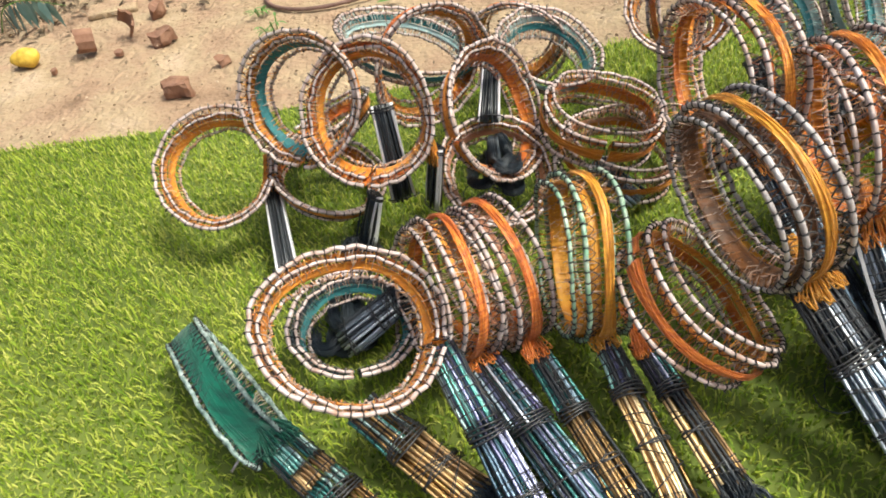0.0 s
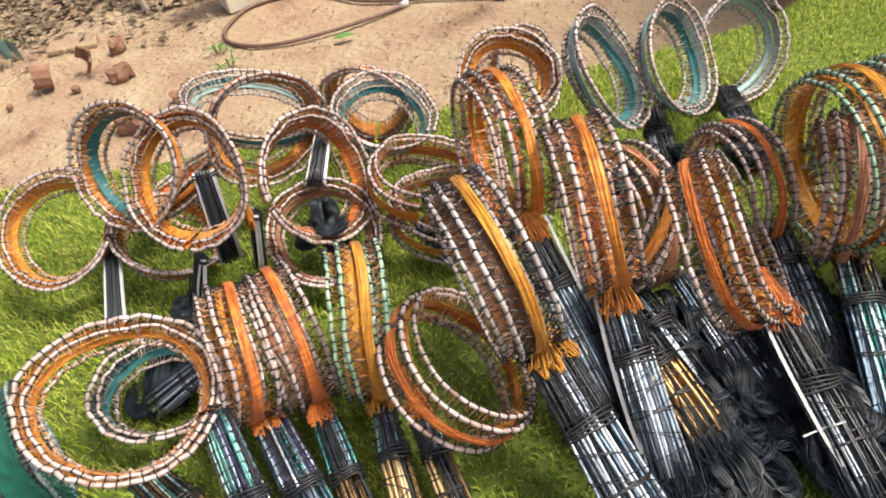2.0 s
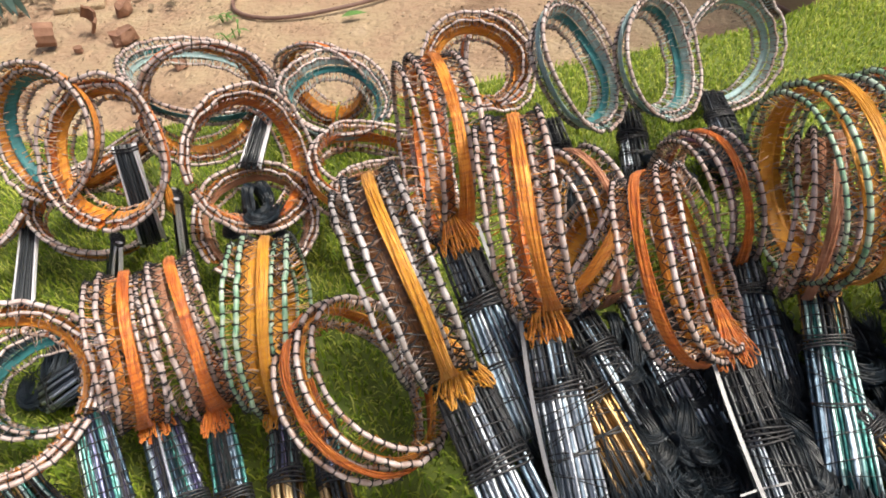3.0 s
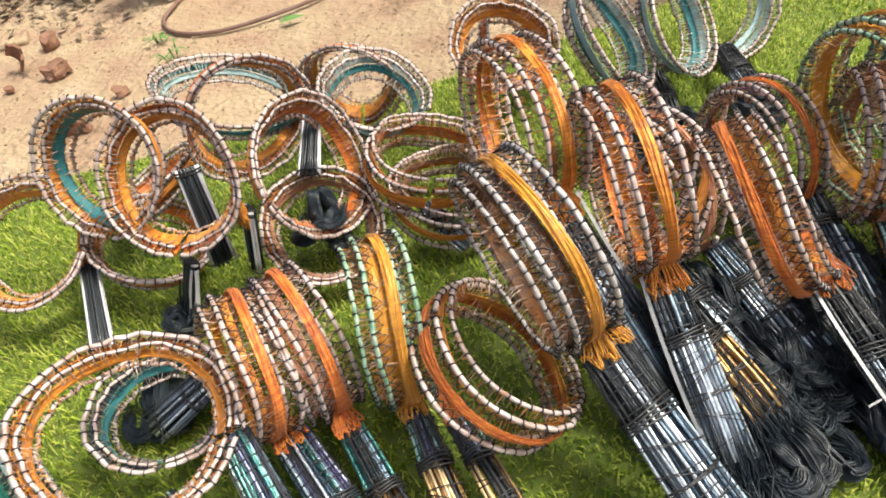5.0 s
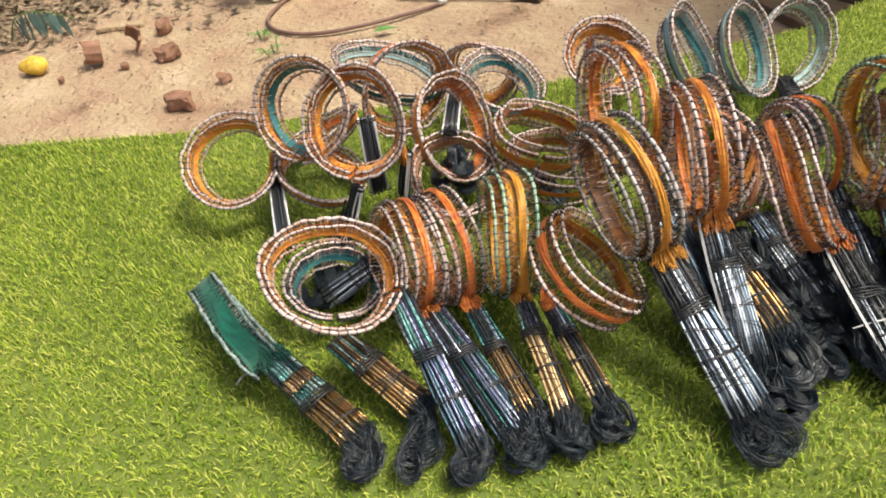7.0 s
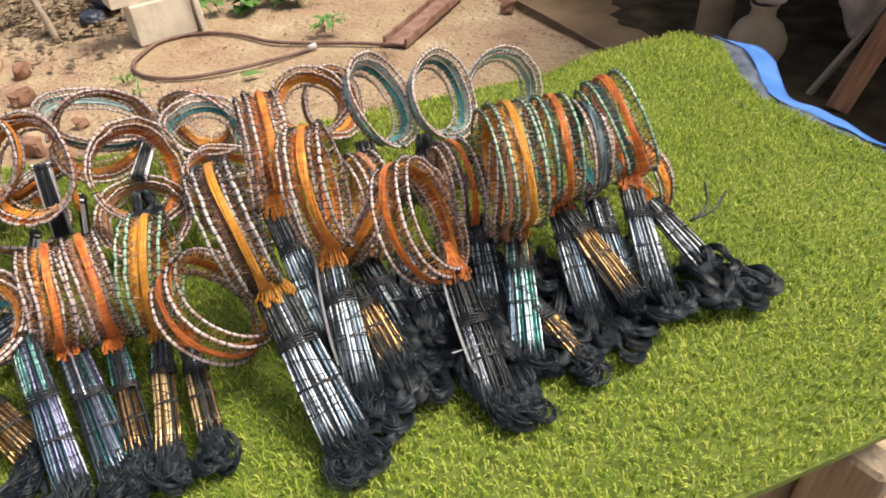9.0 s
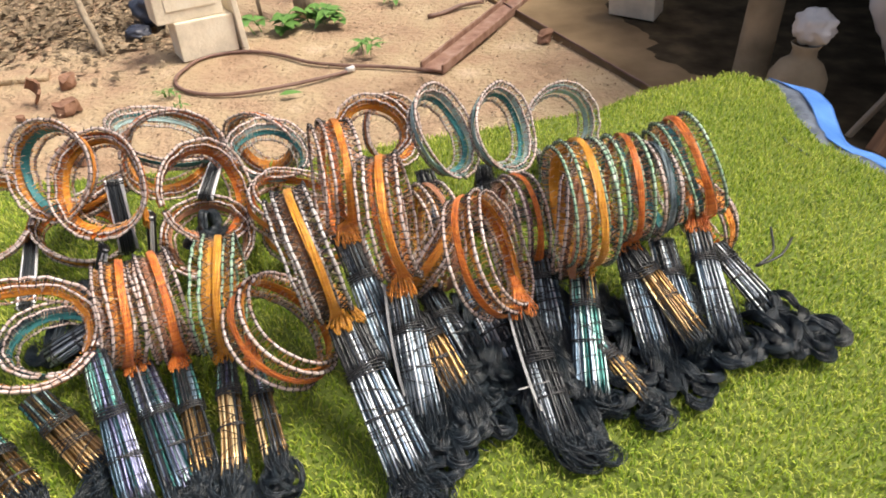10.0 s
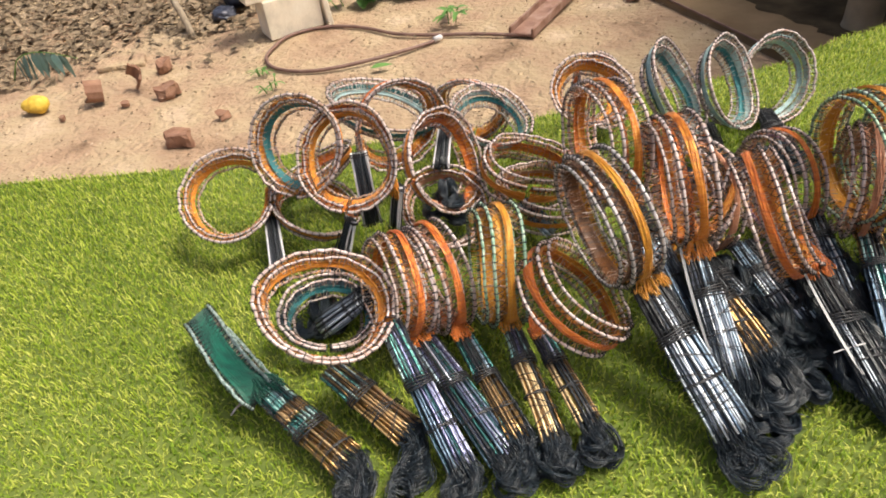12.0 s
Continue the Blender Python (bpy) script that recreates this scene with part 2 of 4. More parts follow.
def mat_height(x, y):
    return 0.004 * noise.noise(Vector((x * 4, y * 4, 2)))


def turf_mat():
    base = thing("turf_mat", "bright green artificial grass mat spread over a table", "grass mat")
    bm = bmesh.new()
    vs = [bm.verts.new((x, y, -0.006)) for x, y in MAT_EDGE]
    face = bm.faces.new(vs)
    ext = bmesh.ops.extrude_face_region(bm, geom=[face])
    for g in ext["geom"]:
        if isinstance(g, bmesh.types.BMVert):
            g.co.z -= 0.006
    part("backing", bm, turf_back, base)
    rng = np.random.default_rng(5)
    verts, faces = [], []
    step = 0.0027
    xs = np.arange(-0.72, 0.88, step)
    for x in xs:
        for y in np.arange(-0.04 if x < 0.1 else 0.02, 0.87, step):
            px, py = x + rng.uniform(-1, 1) * step, y + rng.uniform(-1, 1) * step
            if not inside(px, py):
                continue
            a, lean = rng.uniform(0, 6.283), rng.uniform(0.25, 1.1)
            h, w = rng.uniform(0.004, 0.0085), rng.uniform(0.0004, 0.00068)
            dx, dy = math.cos(a), math.sin(a)
            z = mat_height(px, py) - 0.006
            sx, sy = -dy * w, dx * w
            m, t = h * lean * 0.35, h * lean
            n = len(verts)
            verts += [(px + sx, py + sy, z), (px - sx, py - sy, z), (px + dx * m + sx, py + dy * m + sy, z + h * 0.6), (px + dx * m - sx, py + dy * m - sy, z + h * 0.6), (px + dx * t, py + dy * t, z + h * (1 - 0.25 * lean))]
            faces += [(n, n + 1, n + 3, n + 2), (n + 2, n + 3, n + 4)]
    tagged(part("turf_pile", mesh_from("turf_pile", verts, faces, turf_blade, smooth=False), None, base), kind="stuff")


turf_mat()
# ---- the table under the mat ----
def table():
    ob = thing("table", "rough wooden table carrying the green mat", "table", (0, 0, 0))
    top = box(1.30, 0.40, 0.03, 0.004)
    bmesh.ops.translate(top, vec=(-0.03, 0.37, -0.030), verts=top.verts[:])
    part("tabletop", top, wood_grey, ob)
    for x, y in ((-0.62, 0.21), (0.58, 0.21), (-0.62, 0.53), (0.58, 0.53)):
        leg = box(0.05, 0.05, 0.82, 0.004)
        bmesh.ops.translate(leg, vec=(x, y, -0.045 - 0.41), verts=leg.verts[:])
        part("leg", leg, wood_grey, ob)


table()


def tarp():
    ob = thing("tarpaulin", "blue plastic tarpaulin edge showing beyond the mat", "tarpaulin")
    outer = smooth_path([(0.757, 0.842, -0.012), (0.803, 0.792, -0.012), (0.795, 0.722, -0.02), (0.778, 0.653, -0.02), (0.799, 0.608, -0.016), (0.815, 0.521, -0.012), (0.842, 0.46, -0.01), (0.90, 0.36, -0.012), (0.88, 0.25, -0.012)], 6)
    inner = smooth_path([(0.737, 0.832, -0.010), (0.744, 0.76, -0.010), (0.727, 0.675, -0.010), (0.724, 0.632, -0.010), (0.748, 0.58, -0.010), (0.782, 0.52, -0.009), (0.812, 0.46, -0.009), (0.86, 0.36, -0.010), (0.83, 0.25, -0.010)], 6)
    for name, lo, hi, mat, dz in (("hem", -0.6, 0.42, tarp_grey, 0.0), ("sheet", 0.38, 1.0, tarp_blue, 0.002)):
        vs, fs, n = [], [], 7
        for i, (a, b) in enumerate(zip(inner, outer)):
            for layer in (0, 1):
                for j in range(n):
                    t = lo + (hi - lo) * j / (n - 1)
                    p = a.lerp(b, t)
                    z = p.z + dz + 0.004 * noise.noise(Vector((p.x * 30, p.y * 30, lo))) + 0.003 * math.sin(t * 5)
                    vs.append((p.x, p.y, z - layer * 0.0015))
        row = n * 2
        for i in range(len(inner) - 1):
            for j in range(n - 1):
                q = i * row + j
                fs.append((q, q + 1, q + row + 1, q + row))
                q += n
                fs.append((q + 1, q, q + row, q + row + 1))
            for j in (0, n - 1):
                q = i * row + j
                fs.append((q, q + row, q + row + n, q + n))
        part(name, mesh_from(name, vs, fs, mat), None, ob, "frayed grey hem" if name == "hem" else "")


tarp()


# ---- yard behind the table ----
def block_stack():
    yaw = radians(32)
    for sx, sz, off, dep, label in ((0.29, 0.19, (0.0, 0.0, 0.095), 0.15, "pale concrete block standing on the soil"), (0.33, 0.20, (-0.055, 0.02, 0.29), 0.15, "pale concrete block stacked on another block")):
        bm = box(sx, dep, sz, 0.006, 0.004, 2, seed=int(sx * 100))
        ob = tagged(part("concrete_block", bm, concrete), label, "block", group="stacked concrete blocks")
        ob.matrix_basis = Matrix.Translation((-0.913, 3.38, GROUND)) @ Matrix.Rotation(yaw, 4, "Z") @ Matrix.Translation(off)
    bm = box(0.03, 0.2, 0.27, 0.004, 0.003, 1, seed=3)
    ob = tagged(part("concrete_slab", bm, concrete), "thin pale concrete slab leaning on blocks", "slab")
    ob.matrix_basis = Matrix.Translation((-0.913, 3.38, GROUND)) @ Matrix.Rotation(yaw, 4, "Z") @ Matrix.Translation((0.165, 0.0, 0.132)) @ Matrix.Rotation(radians(-4), 4, "Y")
    # raised field on the upper block's face
    bm = box(0.25, 0.012, 0.13, 0.004)
    ob = tagged(part("face_plate", bm, concrete), "raised plate on a pale block's face", "plate")
    ob.matrix_basis = Matrix.Translation((-0.913, 3.38, GROUND)) @ Matrix.Rotation(yaw, 4, "Z") @ Matrix.Translation((-0.045, -0.055, 0.31))


block_stack()


def hose():
    pts = [(0.262, 2.995), (0.026, 3.063), (-0.163, 3.102), (-0.356, 3.164), (-0.506, 3.267), (-0.653, 3.329), (-0.793, 3.336), (-0.914, 3.267), (-0.961, 3.139), (-0.974, 3.013), (-0.911, 2.896), (-0.783, 2.824), (-0.636, 2.818), (-0.448, 2.875), (-0.281, 2.954), (-0.155, 3.035)]
    ob = thing("hose", "old brown rubber hose looped on the soil", "hose")
    t = Tubes()
    path = smooth_path([(x, y, GROUND + 0.006 + 0.006 * noise.noise(Vector((x * 5, y * 5, 0)))) for x, y in pts], 7)
    t.add(path, 0.009, 8)
    part("tube", t.mesh("tube", hose_mat), None, ob)
    t = Tubes()
    t.add([(-0.165, 3.03, GROUND + 0.012), (-0.13, 3.052, GROUND + 0.014)], 0.013, 10)
    part("nozzle", t.mesh("nozzle", plastic_white), None, ob, "pale plastic hose end")


hose()


def steel_channel():
    ob = thing("steel_channel", "rusty steel channel lying on the soil", "steel beam")
    a, b = Vector((0.240, 2.99, GROUND)), Vector((1.05, 4.55, GROUND))
    d = b - a
    m = Matrix.Translation(a + d / 2) @ Matrix.Rotation(math.atan2(d.y, d.x), 4, "Z")
    for name, sx, sy, sz, off in (("web", d.length, 0.10, 0.012, (0, 0, 0.012)), ("flange", d.length, 0.012, 0.045, (0, 0.056, 0.022)), ("flange", d.length, 0.012, 0.045, (0, -0.056, 0.022))):
        ob2 = part(name, box(sx, sy, sz, 0.003, 0.002), rust, ob)
        ob2.matrix_basis = m @ Matrix.Translation(off)


steel_channel()


def leaf_shape(tubes_v, tubes_f, base, way, side, length, width, droop):
    """One folded leaf blade of eight faces."""
    n0 = len(tubes_v)
    for i, f in enumerate((0.0, 0.3, 0.65, 1.0)):
        w = width * (0.12, 1.0, 0.75, 0.03)[i]
        c = base + way * length * f - Vector((0, 0, droop * length * f * f))
        tubes_v += [c - side * w * 0.5 + Vector((0, 0, w * 0.18)), c, c + side * w * 0.5 + Vector((0, 0, w * 0.18))]
    for i in range(3):
        for j in range(2):
            q = n0 + i * 3 + j
            tubes_f.append((q, q + 1, q + 4, q + 3))


def plant(name, label, at, mat, leaves, spread, height, leaf_len, leaf_wid, seed, lean=(0, 0)):
    rng = random.Random(seed)
    ob = thing(name, label, "plant", at)
    stems = Tubes()
    n_stem = max(3, leaves // 5)
    k = 0
    for s_i in range(n_stem):
        a = rng.uniform(0, 6.283)
        r = math.sqrt(rng.random()) * spread
        root = Vector((math.cos(a) * r * 0.6, math.sin(a) * r * 0.6, 0))
        tipp = Vector((math.cos(a) * r + lean[0], math.sin(a) * r + lean[1], height * rng.uniform(0.5, 1)))
        stems.add(smooth_path([root, root.lerp(tipp, 0.5) + Vector((0, 0, height * 0.15)), tipp], 3), 0.003, 4)
        for _ in range(5):
            if k >= leaves:
                break
            k += 1
            f = rng.uniform(0.35, 1.0)
            base = root.lerp(tipp, f)
            b = rng.uniform(0, 6.283)
            way = Vector((math.cos(b), math.sin(b), rng.uniform(0.0, 0.5))).normalized()
            side = way.cross(Vector((0, 0, 1))).normalized()
            v, fc = [], []
            leaf_shape(v, fc, base, way, side, leaf_len * rng.uniform(0.7, 1.2), leaf_wid * rng.uniform(0.7, 1.2), 0.35)
            part("leaf", mesh_from("leaf", v, fc, mat), None, ob)
    tagged(part("stem", stems.mesh("stem", mat), None, ob), kind="stuff")
    return ob


plant("broadleaf_plant", "low green broad-leaved plants on bare soil", (-0.62, 3.62, GROUND), leaf_green, 34, 0.16, 0.10, 0.10, 0.075, 1)
plant("broadleaf_plant", "low green broad-leaved plants on bare soil", (-0.38, 3.76, GROUND), leaf_green, 30, 0.15, 0.11, 0.10, 0.075, 2)
plant("weed", "small green weed sprouting from the soil", (-0.09, 3.28, GROUND), leaf_green, 18, 0.07, 0.09, 0.08, 0.03, 3)
plant("weed", "tiny pale weed tuft on the soil", (-0.95, 2.82, GROUND), leaf_green, 12, 0.06, 0.04, 0.05, 0.012, 4)
plant("weed", "tiny pale weed tuft on the soil", (-0.86, 2.66, GROUND), leaf_green, 12, 0.07, 0.05, 0.05, 0.012, 5)
plant("weed", "small green weed sprouting from the soil", (0.02, 4.1, GROUND), leaf_green, 16, 0.08, 0.07, 0.07, 0.03, 6)


def hanging_sprig():
    """A twig that arches in from the side, its long leaves hanging down from it."""
    rng = random.Random(8)
    ob = thing("shrub_sprig", "sprig with bluish green drooping leaves", "plant", (-2.27, 3.04, GROUND))
    path = smooth_path([(0, 0, 0), (0.08, -0.01, 0.11), (0.22, -0.03, 0.14), (0.40, -0.05, 0.10)], 6)
    t = Tubes()
    t.add(path, 0.004, 5, taper=0.4)
    tagged(part("stem", t.mesh("stem", leaf_green), None, ob), kind="stuff")
    for k in range(11):
        base = path[5 + k] if 5 + k < len(path) else path[-1]
        way = Vector((rng.uniform(-0.1, 0.35), rng.uniform(-0.3, 0.1), -0.9)).normalized()
        side = Vector((0.8, rng.uniform(-0.8, 0.2), 0.15)).normalized()
        v, f = [], []
        leaf_shape(v, f, base, way, side, rng.uniform(0.10, 0.14), rng.uniform(0.035, 0.05), 0.1)
        part("leaf", mesh_from("leaf", v, f, leaf_teal), None, ob)


hanging_sprig()


def yellow_fruit():
    bm = bmesh.new()
    bmesh.ops.create_uvsphere(bm, u_segments=14, v_segments=9, radius=0.05)
    for v in bm.verts:
        v.co = Vector((v.co.x * 1.25, v.co.y * 0.9, v.co.z * 0.75)) + noise.noise_vector(v.co * 25) * 0.012
    for f in bm.faces:
        f.smooth = True
    ob = tagged(part("yellow_fruit", bm, leaf_yellow), "bright yellow fallen fruit on the soil", "fruit")
    ob.location = (-1.955, 2.665, GROUND + 0.03)


yellow_fruit()


def shard(at, size, seed, turn, tip, arc):
    """A curved broken piece of a clay pot."""
    rng = random.Random(seed)
    vs, fs = [], []
    for i in range(9):
        a = -arc + 2 * arc * i / 8
        top = size * (0.75 + 0.35 * rng.random())
        for r in (0.5, 0.40):
            for h in (0.0, top):
                vs.append((math.cos(a) * r * size * 1.3, math.sin(a) * r * size * 1.3, h))
    for i in range(8):
        q = i * 4
        fs += [(q, q + 4, q + 5, q + 1), (q + 2, q + 3, q + 7, q + 6), (q + 1, q + 5, q + 7, q + 3), (q, q + 2, q + 6, q + 4)]
    fs += [(0, 1, 3, 2), (32, 34, 35, 33)]
    ob = tagged(part("clay_shard", mesh_from("clay_shard", vs, fs, brick_red, smooth=False), None), "broken reddish clay shard on the soil", "shard", group="rubble on the soil")
    ob.matrix_basis = pose(*at, tip, rng.uniform(-15, 15), turn)


shard((-1.655, 2.72, GROUND + 0.045), 0.078, 1, -60, 78, 2.5)
shard((-1.575, 2.80, GROUND + 0.035), 0.085, 2, 50, 45, 1.15)


def rubble(at, sx, sy, sz, seed, turn):
    bm = box(sx, sy, sz)
    bmesh.ops.subdivide_edges(bm, edges=bm.edges[:], cuts=3, use_grid_fill=True)
    for v in bm.verts:
        v.co = v.co * (1 - 0.22 * (v.co.x / sx) ** 2 * 4 * (v.co.y / sy) ** 2 * 4) + noise.noise_vector(v.co * 22 + Vector((seed * 3.1, 0, 0))) * min(sx, sy, sz) * 0.42
    ob = tagged(part("brick_fragment", bm, brick_red), "broken reddish brick fragment on the soil", "rubble", group="rubble on the soil")
    ob.matrix_basis = pose(at[0], at[1], GROUND + sz * 0.35, 6, -5, turn)


rubble((-1.360, 2.72), 0.10, 0.07, 0.055, 5, 10)
rubble((-1.150, 2.25), 0.11, 0.07, 0.06, 6, -15)
rubble((-1.480, 3.01), 0.08, 0.05, 0.045, 8, 50)
rubble((-1.53, 2.64), 0.04, 0.03, 0.02, 9, 0)
rubble((-1.025, 2.44), 0.05, 0.04, 0.035, 11, 30)
rubble((-1.78, 2.55), 0.025, 0.02, 0.018, 12, 70)
rubble((0.825, 3.36), 0.065, 0.06, 0.05, 10, 20)


def flat_stone():
    ob = tagged(part("flat_stone", box(0.22, 0.12, 0.03, 0.01, 0.012, 2, 4), sand), "flat pale stone half sunk in the soil", "stone")
    ob.matrix_basis = pose(-1.74, 3.12, GROUND + 0.004, 2, 3, 15)


flat_stone()


def scatter(name, label, mat, count, where, size, seed, leafy):
    """Uncountable small bits on the soil, one object."""
    rng = random.Random(seed)
    vs, fs = [], []
    for _ in range(count):
        x, y = where(rng)
        s = size * rng.uniform(0.4, 1.3)
        c = Vector((x, y, GROUND + (0.004 if leafy else 0.0) + 0.012 * rng.random() * leafy))
        a = rng.uniform(0, 6.283)
        if leafy:
            way = Vector((math.cos(a), math.sin(a), rng.uniform(-0.25, 0.45)))
            side = Vector((-math.sin(a), math.cos(a), rng.uniform(-0.4, 0.4)))
            leaf_shape(vs, fs, c, way, side, s, s * 0.5, rng.uniform(-0.2, 0.5))
        else:
            n = len(vs)
            for dx, dy, dz in ((1, 0, 0), (0, 1, 0), (-1, 0, 0), (0, -1, 0), (0.1, 0.1, 0.8)):
                vs.append(c + Vector((dx * math.cos(a) - dy * math.sin(a), dx * math.sin(a) + dy * math.cos(a), dz)) * s * 0.5 * rng.uniform(0.7, 1.2))
            fs += [(n, n + 1, n + 4), (n + 1, n + 2, n + 4), (n + 2, n + 3, n + 4), (n + 3, n, n + 4)]
    tagged(part(name, mesh_from(name, vs, fs, mat, smooth=False), None), label, name.split("_")[-1], kind="stuff")


def litter_spot(rng):
    while True:
        x, y = rng.uniform(-3.4, -0.95), rng.uniform(2.9, 5.2)
        edge = 3.2 + 0.45 * (x + 1.9) + 0.25 * noise.noise(Vector((x * 2, y * 2, 0)))
        if rng.random() < 1 / (1 + math.exp(-(y - edge) * 7)):
            return x, y


scatter("leaf_litter", "brown dry fallen leaves covering the soil", litter_mat, 7600, litter_spot, 0.052, 21, True)
scatter("loose_leaves", "scattered dry leaves on bare soil", litter_mat, 520, lambda r: (r.uniform(-2.4, 1.4), r.uniform(1.6, 4.4)), 0.022, 22, True)
scatter("pebbles", "small brown pebbles strewn on the soil", grit, 2600, lambda r: (r.uniform(-2.6, 1.2), r.uniform(1.2, 4.2)), 0.013, 23, False)


def green_fallen_leaf():
    v, f = [], []
    leaf_shape(v, f, Vector((-0.44, 2.77, GROUND + 0.012)), Vector((1, 0.25, 0.1)), Vector((-0.25, 1, 0.2)), 0.10, 0.035, 0.1)
    tagged(part("fallen_leaf", mesh_from("fallen_leaf", v, f, leaf_green), None), "single green leaf fallen on the soil", "leaf")


green_fallen_leaf()


def pole(name, label, category, a, b, radius, mat, sides=8, rough=0.1):
    a, b = Vector(a), Vector(b)
    t = Tubes()
    pts = []
    for i in range(9):
        p = a.lerp(b, i / 8)
        pts.append(p + noise.noise_vector(p * 6) * radius * rough * 4)
    t.add(pts, radius, sides, taper=0.85)
    return tagged(part(name, t.mesh(name, mat), None), label, category)


pole("stake", "bare wooden stake leaning in the leaf litter", "stake", (-1.46, 3.40, GROUND - 0.02), (-1.68, 3.70, GROUND + 0.45), 0.02, wood_grey)
pole("stake", "thin bare stick stuck in the soil", "stake", (-1.05, 3.95, GROUND - 0.02), (-1.12, 4.05, GROUND + 0.5), 0.012, wood_grey)
pole("fence_post", "weathered wooden post set in the soil", "post", (-0.485, 3.93, GROUND - 0.02), (-0.49, 3.95, GROUND + 1.1), 0.06, wood_grey, 12)
pole("fence_post", "weathered wooden post set in the soil", "post", (-0.30, 4.25, GROUND - 0.02), (-0.3, 4.27, GROUND + 1.0), 0.05, wood_grey, 12)
pole("stake", "thin stick standing beside the blocks", "stake", (-0.74, 3.95, GROUND - 0.02), (-0.80, 3.98, GROUND + 0.6), 0.012, wood_grey)
pole("fallen_branch", "dark fallen branch lying on the soil", "branch", (0.22, 3.78, GROUND + 0.012), (0.56, 3.98, GROUND + 0.02), 0.014, hose_mat, 6, 0.5)


def bundle_bag(at, r, seed, label, mat, squash=0.7, hanging=False):
    bm = bmesh.new()
    bmesh.ops.create_icosphere(bm, subdivisions=4, radius=r)
    for v in bm.verts:
        d = noise.noise(v.co * (2.2 / r) + Vector((seed, 0, 0))) * 0.25 + noise.noise(v.co * (6 / r)) * 0.12
        v.co = v.co * (1 + d)
        v.co.z *= squash
        if hanging and v.co.z < 0:
            v.co.x *= 1 + v.co.z / (r * squash) * 0.75
            v.co.y *= 1 + v.co.z / (r * squash) * 0.75
    for f in bm.faces:
        f.smooth = True
    ob = tagged(part("plastic_bag", bm, mat), label, "bag")
    ob.location = at
    return ob


bundle_bag((-1.27, 3.86, GROUND + 0.09), 0.15, 1, "crumpled dark plastic bag lying on the soil", bag_dark)
bundle_bag((-1.36, 3.66, GROUND + 0.02), 0.07, 2, "crumpled dark plastic bag lying on the soil", bag_dark, 0.5)

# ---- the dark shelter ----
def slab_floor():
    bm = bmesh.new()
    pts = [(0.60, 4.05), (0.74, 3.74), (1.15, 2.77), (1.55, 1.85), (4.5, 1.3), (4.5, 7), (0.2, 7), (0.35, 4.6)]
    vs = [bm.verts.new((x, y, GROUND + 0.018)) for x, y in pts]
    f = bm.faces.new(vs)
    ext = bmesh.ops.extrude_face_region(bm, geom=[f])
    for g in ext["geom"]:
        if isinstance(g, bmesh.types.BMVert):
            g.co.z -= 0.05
    tagged(part("floor_slab", bm, slab_mat), "brown concrete floor slab under the shelter", "floor", kind="structure")
    t = Tubes()
    t.add(smooth_path([(0.66, 3.95, GROUND + 0.024), (0.76, 3.70, GROUND + 0.024), (0.93, 3.30, GROUND + 0.024), (1.14, 2.79, GROUND + 0.024), (1.3, 2.4, GROUND + 0.024)], 6), 0.005, 6)
    tagged(part("cable", t.mesh("cable", hose_mat), None), "dusty brown cable running along the slab edge", "cable")


slab_floor()


def shade_patch():
    """Dark sheet on the inner floor, shade painted into it, with a ragged edge."""
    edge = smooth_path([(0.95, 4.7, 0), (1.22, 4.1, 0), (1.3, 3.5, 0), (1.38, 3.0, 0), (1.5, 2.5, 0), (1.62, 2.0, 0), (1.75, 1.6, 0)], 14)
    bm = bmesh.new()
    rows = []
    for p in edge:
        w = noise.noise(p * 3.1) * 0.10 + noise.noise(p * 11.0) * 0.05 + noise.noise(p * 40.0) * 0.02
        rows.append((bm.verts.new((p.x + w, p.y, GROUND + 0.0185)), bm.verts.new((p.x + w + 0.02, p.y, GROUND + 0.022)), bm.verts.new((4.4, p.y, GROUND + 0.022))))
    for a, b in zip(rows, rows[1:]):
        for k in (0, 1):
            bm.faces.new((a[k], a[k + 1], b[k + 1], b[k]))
    tagged(part("floor_shade_sheet", bm, floor_shade), "dark sheet with shade painted in on the shelter floor", "floor", kind="structure")


shade_patch()


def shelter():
    ob = thing("shelter", "dark lean-to shelter, its roof added unseen for shade", "shelter", kind="structure")
    # roof and side wall stay out of view, added to shade the floor
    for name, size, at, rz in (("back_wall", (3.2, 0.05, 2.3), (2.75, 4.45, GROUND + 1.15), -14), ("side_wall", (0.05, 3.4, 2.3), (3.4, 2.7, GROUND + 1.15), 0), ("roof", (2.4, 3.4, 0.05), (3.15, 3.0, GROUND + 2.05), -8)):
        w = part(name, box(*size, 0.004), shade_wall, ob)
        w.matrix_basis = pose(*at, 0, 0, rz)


shelter()


def round_pot():
    ob = thing("clay_pot", "dusty round-bellied pot with a narrow neck", "pot", (1.68, 2.43, GROUND + 0.018))
    prof = [(0.0, 0.0), (0.07, 0.0), (0.12, 0.05), (0.148, 0.13), (0.145, 0.19), (0.11, 0.255), (0.065, 0.29), (0.06, 0.33), (0.075, 0.36), (0.07, 0.365), (0.052, 0.33), (0.05, 0.30)]
    vs, fs, n = [], [], 28
    for r, z in prof:
        for k in range(n):
            a = 2 * math.pi * k / n
            vs.append((r * math.cos(a), r * math.sin(a), z))
    for i in range(len(prof) - 1):
        for k in range(n):
            k2 = (k + 1) % n
            fs.append((i * n + k, i * n + k2, (i + 1) * n + k2, (i + 1) * n + k))
    vs = [(x * 0.75, y * 0.75, z * 0.75) for x, y, z in vs]
    part("vessel", mesh_from("vessel", vs, fs, clay), None, ob)


round_pot()


